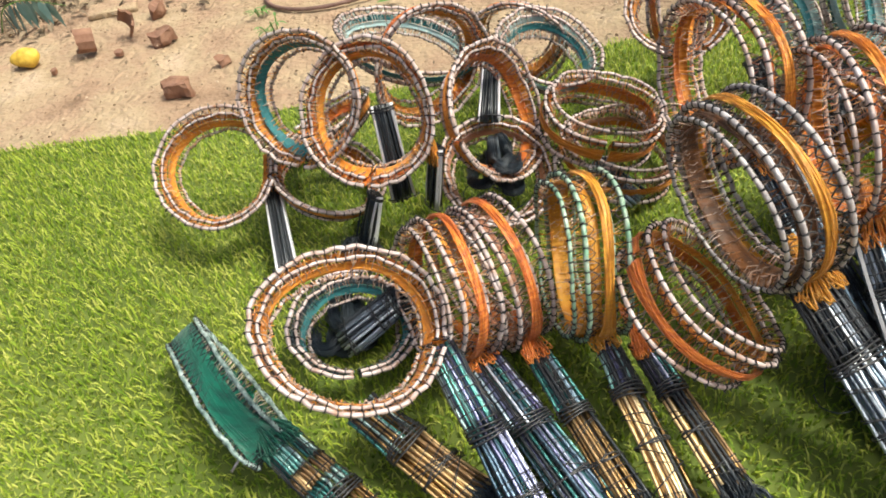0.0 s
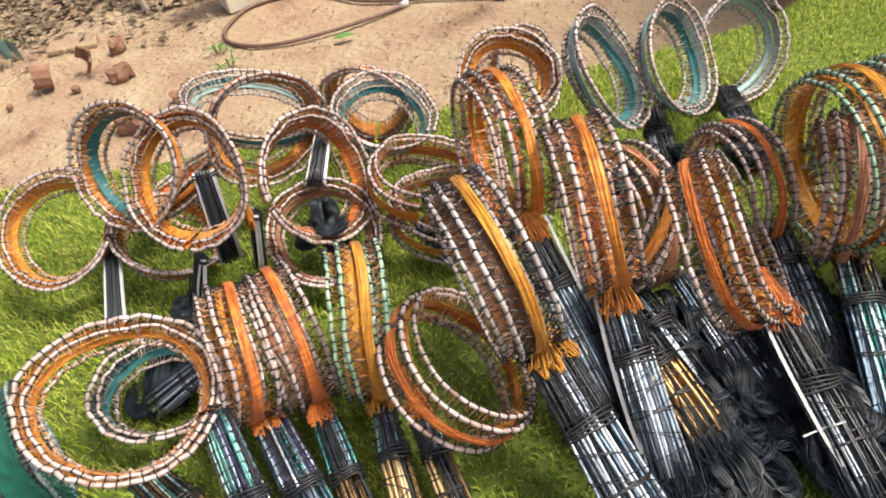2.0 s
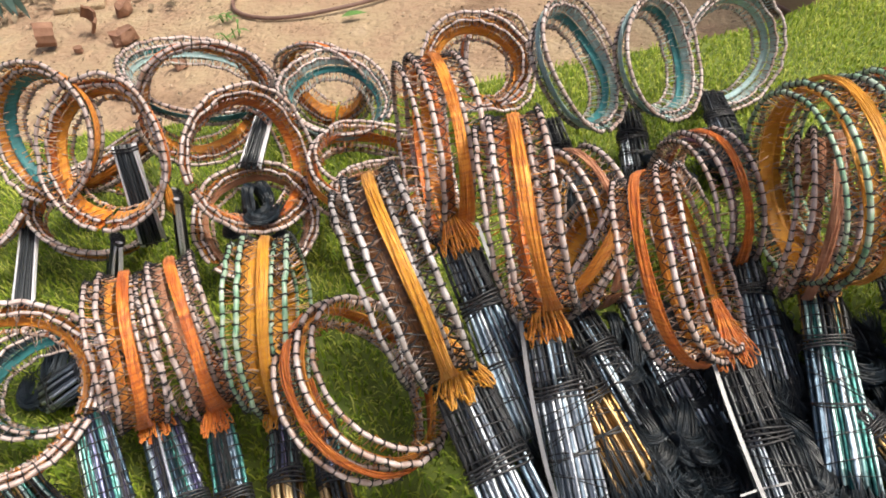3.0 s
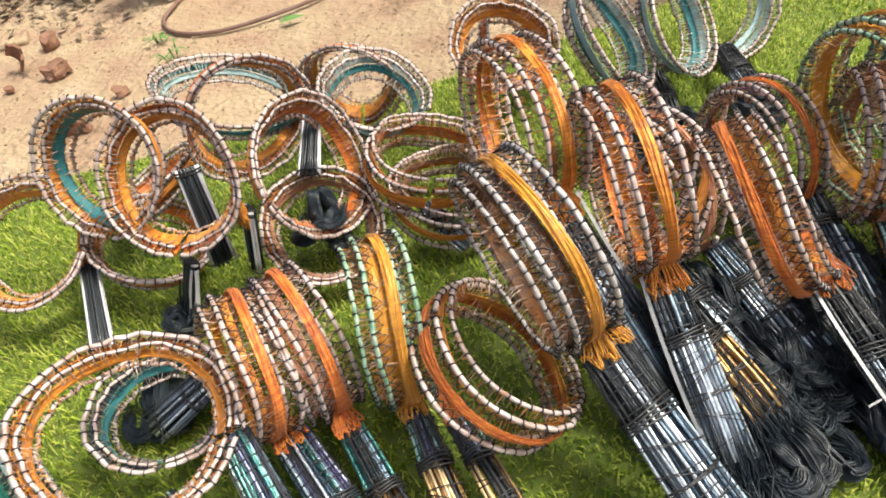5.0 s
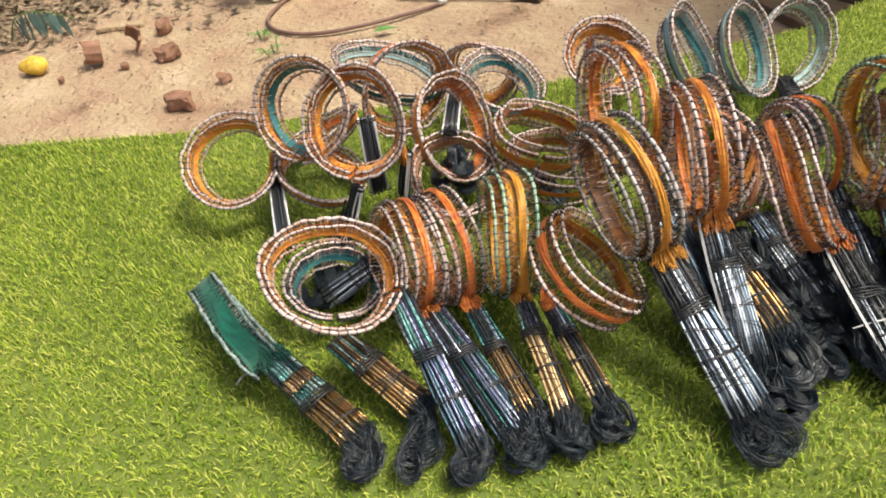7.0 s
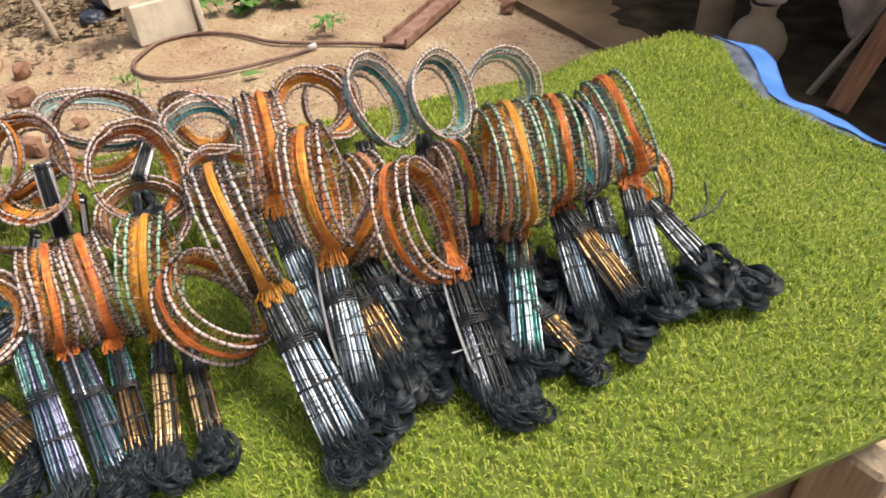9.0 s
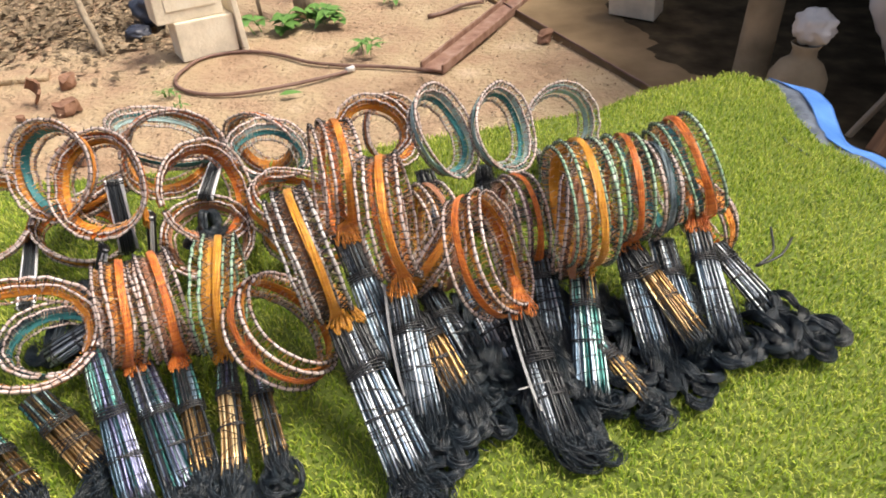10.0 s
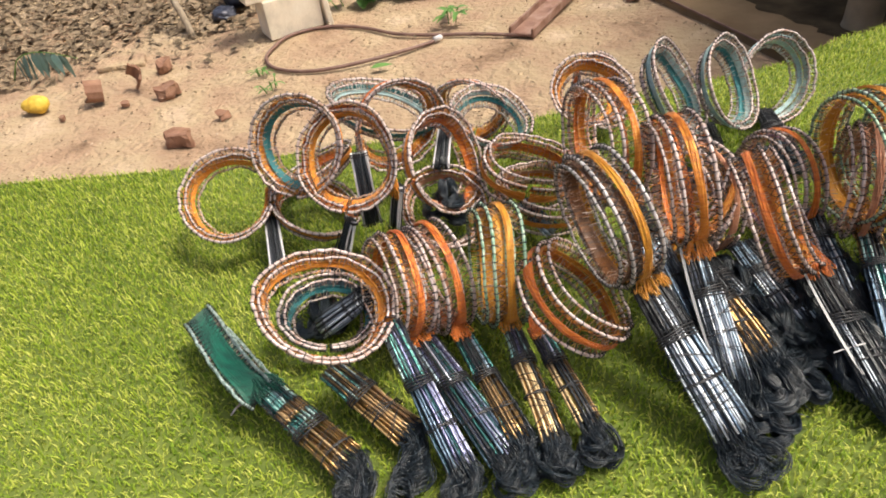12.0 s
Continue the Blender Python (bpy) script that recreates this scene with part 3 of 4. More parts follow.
def drum():
    ob = thing("metal_drum", "dull grey-brown drum standing beside the pot", "drum", (1.63, 2.73, GROUND + 0.018))
    prof = [(0.0, 0), (0.125, 0), (0.125, 0.01), (0.118, 0.02), (0.115, 0.18), (0.119, 0.19), (0.115, 0.2), (0.112, 0.42), (0.118, 0.43), (0.105, 0.43), (0.1, 0.3), (0, 0.3)]
    vs, fs, n = [], [], 28
    for r, z in prof:
        for k in range(n):
            a = 2 * math.pi * k / n
            vs.append((r * math.cos(a), r * math.sin(a), z))
    for i in range(len(prof) - 1):
        for k in range(n):
            k2 = (k + 1) % n
            fs.append((i * n + k, i * n + k2, (i + 1) * n + k2, (i + 1) * n + k))
    vs = [(x * 0.62, y * 0.62, z) for x, y, z in vs]
    part("barrel", mesh_from("barrel", vs, fs, clay), None, ob)
    t = Tubes()
    t.add([(0.073 * math.cos(a), 0.073 * math.sin(a), 0.432) for a in [2 * math.pi * k / 32 for k in range(33)]], 0.007, 6, cap=False)
    part("rim", t.mesh("rim", rust), None, ob, "rusty rolled rim")


drum()
bundle_bag((1.69, 2.43, GROUND + 0.35), 0.075, 5, "white plastic bag tied over the pot's mouth", plastic_white, 0.9)
bundle_bag((1.645, 2.72, GROUND + 0.47), 0.085, 6, "dull crumpled sack on the drum", clay, 0.5)
bundle_bag((2.03, 2.36, GROUND + 0.42), 0.165, 7, "greyish white plastic sheet hanging down in the shelter", plastic_white, 1.7, True)


def standing_block():
    ob = tagged(part("concrete_block", box(0.26, 0.12, 0.30, 0.006, 0.004, 2, 8), concrete), "pale concrete block tilted at the shelter's edge", "block")
    ob.matrix_basis = pose(1.33, 3.58, GROUND + 0.19, 12, 0, -38)


standing_block()


def board(name, label, a, b, w, th, mat, roll=0):
    a, b = Vector(a), Vector(b)
    d = b - a
    bm = box(w, th, d.length, 0.004, 0.004, 1, 3)
    ob = tagged(part(name, bm, mat), label, "beam")
    ob.matrix_basis = Matrix.Translation(a + d / 2) @ Vector((0, 0, 1)).rotation_difference(d).to_matrix().to_4x4() @ Matrix.Rotation(radians(roll), 4, "Z")


board("wooden_beam", "reddish brown wooden beam leaning in the shelter", (1.825, 2.03, GROUND + 0.022), (2.16, 2.22, -0.27), 0.07, 0.05, wood)
board("wooden_batten", "thin grey wooden batten leaning beside the beam", (1.79, 2.17, GROUND + 0.018), (2.06, 2.19, -0.42), 0.025, 0.02, wood_grey)
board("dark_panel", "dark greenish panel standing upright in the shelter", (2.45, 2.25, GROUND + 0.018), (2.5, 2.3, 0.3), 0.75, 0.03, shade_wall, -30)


def corner_stone():
    ob = tagged(part("laterite_block", box(0.28, 0.2, 0.81, 0.012, 0.012, 2, 5), box_brown), "rough reddish brown stone pier beside the table", "stone")
    ob.matrix_basis = pose(0.785, 0.09, -0.05 - 0.405, 0, 0, 25)
    board("wooden_post", "grey wooden post beside the table corner", (0.605, 0.165, GROUND), (0.600, 0.16, -0.045), 0.03, 0.05, wood_grey, 30)


corner_stone()

# ---- tasselled bracelets ----
SHARED = {}


def stick_mesh(kind, length, seed):
    """One foil-wrapped stick along +z, a little bent, shared by alike sticks."""
    key = (kind, round(length, 3), seed % 5)
    if key not in SHARED:
        rng = random.Random(seed % 5 + 11)
        t = Tubes()
        b1, b2 = rng.uniform(-1, 1) * 0.0012, rng.uniform(-1, 1) * 0.0012
        pts = [(b1 * math.sin(2.2 * u), b2 * math.sin(3.1 * u), length * u) for u in (0, 0.2, 0.4, 0.6, 0.8, 1)]
        t.add(pts, 0.00098, 6)
        SHARED[key] = t.mesh("stick", stick_mat[kind])
    return SHARED[key]


LOOKS = {
    # stick kinds, share of the length under the black net, kinds of the upper zone
    "silver": (("silver", "blue", "silver", "black", "silver", "blue"), 0.36, ("black", "silver", "black")),
    "silver_blue": (("blue", "lilac", "blue", "black", "teal", "blue"), 0.42, ("teal", "lilac", "blue")),
    "lilac": (("lilac", "blue", "lilac", "black", "teal", "blue"), 0.42, ("lilac", "teal", "blue")),
    "silver_teal": (("teal", "silver", "teal", "blue"), 0.32, ("bronze", "black", "teal")),
    "gold": (("gold", "bronze", "gold", "gold"), 0.40, ("teal", "black", "bronze")),
    "gold_dark": (("gold", "bronze", "bronze", "gold", "black"), 0.36, ("teal", "black", "lilac")),
    "dark_gold": (("black", "bronze", "gold"), 0.45, ("teal", "black", "blue")),
    "gold_teal": (("bronze", "bronze", "gold"), 0.55, ("teal", "gold", "teal")),
    "black_gold": (("gold", "gold", "bronze"), 0.28, ("black", "black", "black")),
    "black_silver": (("silver", "blue", "silver", "silver", "blue"), 0.34, ("black", "silver", "black", "blue")),
    "black_rod": (("black", "black", "silver"), 0.42, ("black", "black", "black")),
    "black_white": (("black", "black", "black", "black"), 0.1, ("black", "black", "black")),
    "silver_dark": (("silver", "black", "silver"), 0.2, ("black", "silver", "black")),
}


def flat_strip(owner, pts, up, width, mat, name="strip", label="pale grey flat plastic strip"):
    """A thin flat strip that follows the points."""
    pts = smooth_path(pts, 5)
    vs, fs = [], []
    for i, p in enumerate(pts):
        d = (pts[min(i + 1, len(pts) - 1)] - pts[max(i - 1, 0)]).normalized()
        w = d.cross(up).normalized() * width * 0.5
        vs += [p - w, p + w, p + w - up * 0.0005, p - w - up * 0.0005]
        if i:
            n = 4 * i
            fs += [(n - 4 + k, n - 4 + (k + 1) % 4, n + (k + 1) % 4, n + k) for k in range(4)]
    fs += [(0, 1, 2, 3), (len(vs) - 1, len(vs) - 2, len(vs) - 3, len(vs) - 4)]
    part(name, mesh_from(name, vs, fs, mat, smooth=False), None, owner, label)


def tassel_bundle(owner, start, end, tip, look_name, width, seed, fringe=None):
    """The sticks, their black net, a tie and the curly thread tassel, from the band's end down to the mat."""
    rng = random.Random(seed * 7 + 3)
    s, e = Vector(start), Vector(end)
    axis = e - s
    length = axis.length
    axis.normalize()
    side = axis.cross(Vector((0, 0, 1))).normalized()
    up = side.cross(axis).normalized()
    main, share, top = LOOKS[look_name]
    flat = 0.42
    count = max(16, int(width / 0.00068))
    frame_m = Matrix((side, up, axis)).transposed().to_4x4()
    place = []
    for k in range(count):
        a = k * 2.39996
        r = math.sqrt((k + 0.5) / count)
        place.append((r * math.cos(a) * width * 0.5, r * math.sin(a) * width * 0.5 * flat))
    white_edges = look_name == "black_white"
    for k, (px, py) in enumerate(place):
        spread = 1.12 if not white_edges else 1.05
        p0 = s + side * px * 0.85 + up * py * 0.85
        p1 = e + side * px * spread + up * py * spread - axis * rng.uniform(0, 0.07) * length
        p1.z = max(p1.z, 0.003)
        ov = p1 - p0
        mid = p0 + ov * (share + rng.uniform(-0.03, 0.03))
        q = Vector((0, 0, 1)).rotation_difference(ov)
        rot = q.to_matrix().to_4x4() @ Matrix.Rotation(rng.uniform(0, 6.28), 4, "Z")
        kinds = ((p0, mid, top[rng.randrange(len(top))]), (mid, p1, main[rng.randrange(len(main))]))
        if white_edges:
            kinds = ((p0, p1, "white" if abs(px) > width * 0.34 else "black"),)
        elif look_name == "black_rod":
            kinds = ((p0, mid, "black"), (mid, p1, "silver" if px > width * 0.12 else "black"))
        elif look_name == "gold_teal":
            third = p0 + ov * 0.28
            two = p0 + ov * 0.42
            kinds = ((p0, third, "teal"), (third, two, "gold"), (two, mid, "teal"), (mid, p1, kinds[1][2]))
        for a, b, kind in kinds:
            ln = (b - a).length
            st = part("stick", stick_mesh(kind, 0.05, k + seed), None, owner)
            st.matrix_basis = Matrix.Translation(a) @ rot @ Matrix.Diagonal((1, 1, ln / 0.05, 1))
    # black net and ties round the sticks
    net = Tubes()

    def hoop(u, grow, wob, radius):
        c = s + axis * length * u
        f = 0.85 + 0.3 * u
        pts = []
        for i in range(17):
            a = 2 * math.pi * i / 16
            pts.append(c + side * (math.cos(a) * (width * 0.5 * f + grow)) + up * (math.sin(a) * (width * 0.5 * flat * f + grow)) + axis * wob * math.sin(a * 2 + u * 40))
        net.add(pts, radius, 4, cap=False)

    if not white_edges:
        n = max(3, int(share * length / (0.0058 if look_name.startswith('black') or look_name == 'silver' else 0.0085 if look_name == 'gold_teal' else 0.0062)))
        for i in range(n):
            hoop(0.02 + (share - 0.02) * i / n, 0.0009, rng.uniform(-0.0012, 0.0012), 0.00036)
        for i in range(4):
            hoop(share + 0.006 * (i - 1.5) / max(length, 0.01) * 0.35, 0.0013, 0.0007, 0.0006)
        for i in range(3):
            hoop(min(0.93, share + 0.28) + 0.004 * i, 0.0009, rng.uniform(-0.002, 0.002), 0.0004)
        for k in range(10):
            u0 = rng.uniform(share, 0.95)
            c = s + axis * length * u0
            f = 0.9 + 0.3 * u0
            lean = rng.uniform(-0.008, 0.008)
            pts = []
            for i in range(9):
                a = math.pi * i / 8
                pts.append(c + side * (math.cos(a) * (width * 0.5 * f + 0.0006)) + up * (math.sin(a) * (width * 0.5 * flat * f + 0.0008)) + axis * lean * math.cos(a))
            net.add(pts, rng.uniform(0.00022, 0.0004), 3, cap=False)
        for k in range(9):
            a = rng.uniform(0.2, 2.9)
            pts = []
            for j in range(6):
                u = share * j / 5
                f = 0.85 + 0.3 * u
                pts.append(s + axis * length * u + side * math.cos(a) * (width * 0.5 * f + 0.001) + up * math.sin(a) * (width * 0.5 * flat * f + 0.001) + side * rng.uniform(-1, 1) * 0.0008)
            net.add(pts, 0.0004, 3)
    else:
        hoop(0.03, 0.0009, 0.0, 0.0006)
        hoop(0.06, 0.0009, 0.0, 0.0006)
        hoop(0.95, 0.0009, 0.0, 0.0005)
    tagged(part("net", net.mesh("net", black_wire), None, owner, "black wire netting"), kind="stuff")
    # a flat strip along the bundle's edge, caught under the tie
    if seed in (12, 16, 21):
        off = rng.choice((0.42, 0.5)) * (-1 if seed == 12 else 1)
        flat_strip(owner, [s + axis * length * f + side * width * (off + 0.1 * f + k) + up * width * (0.2 + g) for f, k, g in ((0.0, 0.0, 0.0), (0.3, 0.06, 0.05), (0.62, 0.03, 0.06), (0.8, -0.06, 0.03))], up, 0.0020, strip_mat)
    if seed == 21:
        m = s + axis * length * 0.62
        flat_strip(owner, [m + up * width * 0.3, m + side * width * 0.3 + up * width * 0.28, m + side * width * 0.55 + up * width * 0.22, m + side * (width * 0.5 + 0.012) + up * 0.006 + axis * 0.001], up, 0.0010, strip_mat, "cable_tie", "pale cable tie with a loose tail")
    # the thread tassel
    if tip:
        tp = Vector(tip)
        tas = Tubes()
        way = tp - e
        reach = max(way.length, 0.012)
        heavy = look_name.startswith("black")
        for k in range(230 if heavy else 160):
            a, r = rng.uniform(0, 6.283), math.sqrt(rng.random())
            over = heavy and rng.random() < 0.14
            back = rng.uniform(0.0, 0.6 if over else 0.12) * length
            p0 = e - axis * back + side * math.cos(a) * r * width * 0.55 + up * math.sin(a) * r * width * 0.28
            if over:
                p0 = e - axis * back + side * rng.uniform(-1, 1) * width * 0.62 + up * width * rng.uniform(0.0, 0.3)
            path = [p0, p0 + axis * (back + 0.004) + side * rng.uniform(-1, 1) * 0.002]
            # one loose curl near the tip
            if k % 8 == 0:
                lock = (rng.uniform(0.25, 0.8), rng.uniform(-1, 1), rng.uniform(0.004, 0.013), rng.uniform(0.005, 0.0105), Vector((rng.uniform(-0.7, 0.7), rng.uniform(-0.7, 0.7), 1)).normalized(), rng.choice((-1, 1)), rng.uniform(2.6, 6.4))
            mid = e + way * (lock[0] + rng.uniform(-0.08, 0.08)) + side * (lock[1] + rng.uniform(-0.16, 0.16)) * width * 0.45
            mid.z = lock[2] + rng.uniform(-0.0012, 0.0012)
            curl = lock[3] * rng.uniform(0.85, 1.1)
            tilt = lock[4]
            cu = (way.normalized() - tilt * way.normalized().dot(tilt)).normalized()
            cv = tilt.cross(cu) * lock[5]
            turn = lock[6] + rng.uniform(-0.3, 0.3)
            for q in range(7):
                b = -1.5 + turn * q / 6
                path.append(mid + cu * (curl * math.cos(b) * 1.3) + cv * (curl * math.sin(b)))
            for p in path[1:]:
                p.z = max(p.z, 0.0015)
            tas.add(smooth_path(path, 2), 0.00038, 3, taper=0.85, cap=False)
        tagged(part("tassel", tas.mesh("tassel", black_thread), None, owner, "curly black thread tassel"), kind="stuff")
    # the fringe of the ribbon's threads that grips the sticks
    if fringe:
        fr = Tubes()
        for k in range(64):
            x = rng.uniform(-1, 1)
            reach = rng.uniform(0.002, 0.014)
            lift = width * 0.2 + rng.uniform(-0.001, 0.003)
            p0 = s - axis * rng.uniform(0.016, 0.024) * float(fringe[1]) + side * x * width * 0.10 + up * (width * 0.2 + 0.002)
            p1 = s - axis * 0.008 * float(fringe[1]) + side * x * width * 0.2 + up * (lift + 0.0005)
            p2 = s + axis * reach * 0.7 + side * (x * width * 0.42 + rng.uniform(-0.001, 0.001)) + up * lift
            p3 = s + axis * reach + side * (x * width * 0.46 + rng.uniform(0, 0.0016)) + up * (lift - 0.0005)
            p4 = s + axis * reach * 0.6 + side * (x * width * 0.42 + 0.0018) + up * (lift - 0.0016)
            fr.add(smooth_path([p0, p1, p2, p3, p4], 3), 0.00042, 3, cap=False)
        tagged(part("fringe", fr.mesh("fringe", ribbon_mat[fringe[0]]), None, owner, "looped ribbon threads"), kind="stuff")


def band(owner, centre, axis, radius, width, ribbon, inner, rail, seed, gap_at, flat=1.0):
    """The coiled band: two bound edge cords, a satin ribbon between them and the lacing that joins them."""
    rng = random.Random(seed + 50)
    c, n = Vector(centre), Vector(axis).normalized()
    u = (Vector(gap_at) - c) if gap_at else Vector((0, 0, -1))
    u = u - n * u.dot(n)
    u = u.normalized() if u.length > 1e-5 else n.orthogonal().normalized()
    v = n.cross(u)
    oval = rng.uniform(-0.03, 0.03)
    wob = [rng.uniform(-1, 1) * 0.0014 for _ in range(4)]
    slender = width < 0.0215
    cone = 0.5 if slender else 0.04
    step = 0.0034 if slender else 0.0040
    pale = ribbon in ('aqua', 'teal')

    def at(a, r, h):
        r = (r + cone * (h - width * 0.3)) * (1 + oval * math.cos(2 * a)) + wob[0] * math.cos(3 * a) + wob[1] * math.sin(2 * a)
        return c + u * (r * math.cos(a)) + v * (flat * r * math.sin(a)) + n * (h + wob[2] * math.sin(2 * a) + wob[3] * math.cos(3 * a))

    a0, a1 = 0.05, 2 * math.pi - 0.05
    count = int(radius * 2 * math.pi / 0.0062)
    turns_at = ((0.0, -0.12 * width), (1.0, 0.16 * width)) if flat == 1.0 else ((0.0, 0.0), (1.0, 0.02 * width))
    if slender:
        turns_at = ((0.0, 0.04 * width), (1.0, -0.16 * width))
    for lay, shift in turns_at:
        for sgn in (1, -1):
            # a pale cord pinched by thin black wire; the second turn of the coil lies just inside
            cord, ticks = Tubes(), Tubes()
            rr = radius - step * lay
            hh = sgn * width * 0.44 + shift
            thick = (0.0014 if lay == 0 else 0.0012) * (0.9 if slender and sgn * (1 - lay) <= 0 else 1.0)
            jit = [rng.uniform(-0.0007, 0.0007) for _ in range(count + 1)]
            pts, rad = [], []
            for k in range(count):
                for f, g in ((0.0, 0.85), (0.12, 1.0), (0.5, 1.04), (0.88, 1.0)):
                    b = a0 + (a1 - a0) * (k + f) / count
                    g2 = jit[k] * (1 - f) + jit[k + 1] * f
                    pts.append(at(b, rr + g2, hh + g2 * 0.7))
                    rad.append(thick * g * rng.uniform(0.94, 1.06))
                b = a0 + (a1 - a0) * k / count
                w = thick * 1.1
                rr2, rr = rr, rr + jit[k]
                skew = rng.uniform(-0.012, 0.012)
                ticks.add([at(b + skew, rr - w * 1.15, hh - sgn * w * 0.5), at(b, rr - w * 0.6, hh + sgn * w), at(b, rr + w * 0.8, hh + sgn * w * 0.8), at(b + skew, rr + w * rng.uniform(1.2, 1.9), hh + sgn * rng.uniform(-0.0006, 0.0008))], 0.00046, 3)
                ticks.add([at(b, rr + w, hh + sgn * w * 0.3), at(b, rr + w * 0.7, hh - sgn * w), at(b - skew, rr - w, hh - sgn * w)], 0.00042, 3)
                rr = rr2
            cord.add(pts, rad, 6)
            p = part("edge_cord", cord.mesh("edge_cord", rail_mat[rail]), None, owner, "pale silvery cord")
            tagged(part("binding", ticks.mesh("binding", black_wire), None, p, "black wire binding"), kind="stuff")
    # satin ribbon of each turn, floating between its two cords
    slim = (0.3 if ribbon == 'green' else 0.105) if not slender else 0.12 if pale else 0.17
    bands = [(ribbon, radius + 0.0002, width * slim, turns_at[0][1]), (inner, radius - (step if slender else 0.0046), width * slim * (1.8 if inner == 'brown' else 1.4 if ribbon == inner == 'amber' else 1.0 if ribbon == 'green' or slender else 0.65), turns_at[1][1])]
    for col, rr, half, shift in bands:
        vs, fs = [], []
        seg, across, thick = 84, 7, 0.0005
        for i in range(seg + 1):
            a = a0 + (a1 - a0) * i / seg
            end = max(0, math.cos(a)) ** 10
            for layer in (0, 1):
                for j in range(across):
                    x = (j / (across - 1) - 0.5) * 2
                    bulge = 0.0006 * (1 - x * x) + 0.0003 * math.sin(9 * x + 5 * a + seed) + 0.0008 * math.sin(3 * a + seed)
                    vs.append(at(a, rr + bulge - layer * thick, shift + x * half * (1 + 0.8 * end) + 0.0008 * math.sin(2 * a + seed)))
        row = across * 2
        for i in range(seg):
            for j in range(across - 1):
                q = i * row + j
                fs.append((q, q + 1, q + row + 1, q + row))
                q += across
                fs.append((q + 1, q, q + row, q + row + 1))
            for j in (0, across - 1):
                q = i * row + j
                fs.append((q, q + row, q + row + across, q + across))
        threads = Tubes()
        for q in range(9):
            x = -0.95 + 1.9 * (q + rng.uniform(-0.3, 0.3)) / 8
            ph = rng.uniform(0, 6)
            pts = []
            for i in range(61):
                a = a0 + (a1 - a0) * i / 60
                end = max(0, math.cos(a)) ** 10
                bulge = 0.0006 * (1 - x * x) + 0.0003 * math.sin(9 * x + 5 * a + seed) + 0.0008 * math.sin(3 * a + seed)
                pts.append(at(a, rr + bulge + 0.0001 + 0.0004 * math.sin(7 * a + ph), shift + (x + 0.1 * math.sin(4 * a + ph)) * half * (1 + 0.8 * end) + 0.0008 * math.sin(2 * a + seed)))
            threads.add(pts, 0.00028, 3, cap=False)
        rb = part("ribbon", mesh_from("ribbon", vs, fs, ribbon_mat[col]), None, owner, COLOUR_WORDS[col] + " satin ribbon")
        tagged(part("ribbon_fibre", threads.mesh("ribbon_fibre", ribbon_mat[col]), None, rb), kind="stuff")
    # coloured threads that curl inwards from the cords, and black looped stitches
    lace, loops = Tubes(), Tubes()
    many = int(count * 2.6)
    for lay, shift in turns_at:
        for sgn in (1, -1):
            for k in range(many):
                b = a0 + (a1 - a0) * (k + rng.uniform(-0.3, 0.3)) / many
                d = rng.uniform(-0.07, 0.07)
                rr = radius - step * lay
                h1, h0 = sgn * width * 0.43 + shift, sgn * width * rng.uniform(0.0, 0.28) + shift
                dip = rng.uniform(0.0008, 0.003) if slender else rng.uniform(0.0015, 0.0065)
                lace.add([at(b, rr - 0.0008, h1), at(b + d * 0.4, rr - dip, h1 * 0.5 + h0 * 0.5), at(b + d, rr - dip * 0.6, h0)], 0.00034, 3, cap=False)
    for sgn in (1, -1):
        for k in range(count):
            b0 = a0 + (a1 - a0) * k / count
            db = (a1 - a0) / count
            h1 = sgn * width * 0.42 + turns_at[0][1]
            h0 = sgn * width * ((0.08 if ribbon == 'green' else 0.22) + rng.uniform(-0.05, 0.05)) + turns_at[0][1]
            rr = radius - 0.0008
            loops.add([at(b0, rr, h1), at(b0 + db * 0.1, rr + 0.0008, (h0 + h1) / 2), at(b0 + db * 0.5, rr + 0.0004, h0), at(b0 + db * 0.9, rr + 0.0008, (h0 + h1) / 2), at(b0 + db, rr, h1)], 0.00032 if rail not in ("dark", "night") else 0.00048, 3, cap=False)
    lace_col = {"teal": ribbon, "plum": "peach"}.get(inner, inner)
    tagged(part("lacing", lace.mesh("lacing", lace_mat[lace_col]), None, owner, "curling coloured threads"), kind="stuff")
    tagged(part("loop_stitching", loops.mesh("loop_stitching", black_wire), None, owner, "black looped stitching"), kind="stuff")


COLOUR_WORDS = {"orange": "orange", "orange_red": "reddish orange", "amber": "amber yellow", "peach": "dull peach", "teal": "teal", "aqua": "pale teal", "green": "dark green", "plum": "plum", "slate": "slate grey", "brown": "brown"}
LOOK_WORDS = {"silver": "silver", "silver_blue": "bluish silver", "lilac": "lilac silver", "silver_teal": "teal and silver", "gold": "gold", "gold_dark": "dark gold", "dark_gold": "blackish gold", "gold_teal": "gold and teal", "black_gold": "gold", "black_silver": "black and silver", "black_rod": "black", "black_white": "black", "silver_dark": "silver"}


def bracelet(centre, axis, radius, width, ribbon, inner, rail, seed, start=None, end=None, tip=None, look_name=None, bundle=0.02, fringed=True, flat=1.0):
    words = COLOUR_WORDS[ribbon] + " ribbon bracelet with silvery edges"
    words += " and " + LOOK_WORDS[look_name] + " tassel" if look_name else " lying among others"
    ob = thing("bracelet", words, "bracelet", group="tasselled bracelets on the mat")
    band(ob, centre, axis, radius, width, ribbon, inner, rail, seed, start, flat)
    if start:
        fr = (ribbon if ribbon not in ("teal", "plum", "aqua") else "orange", fringed) if fringed else None
        tassel_bundle(ob, start, end, tip, look_name, bundle, seed, fr)
    return ob


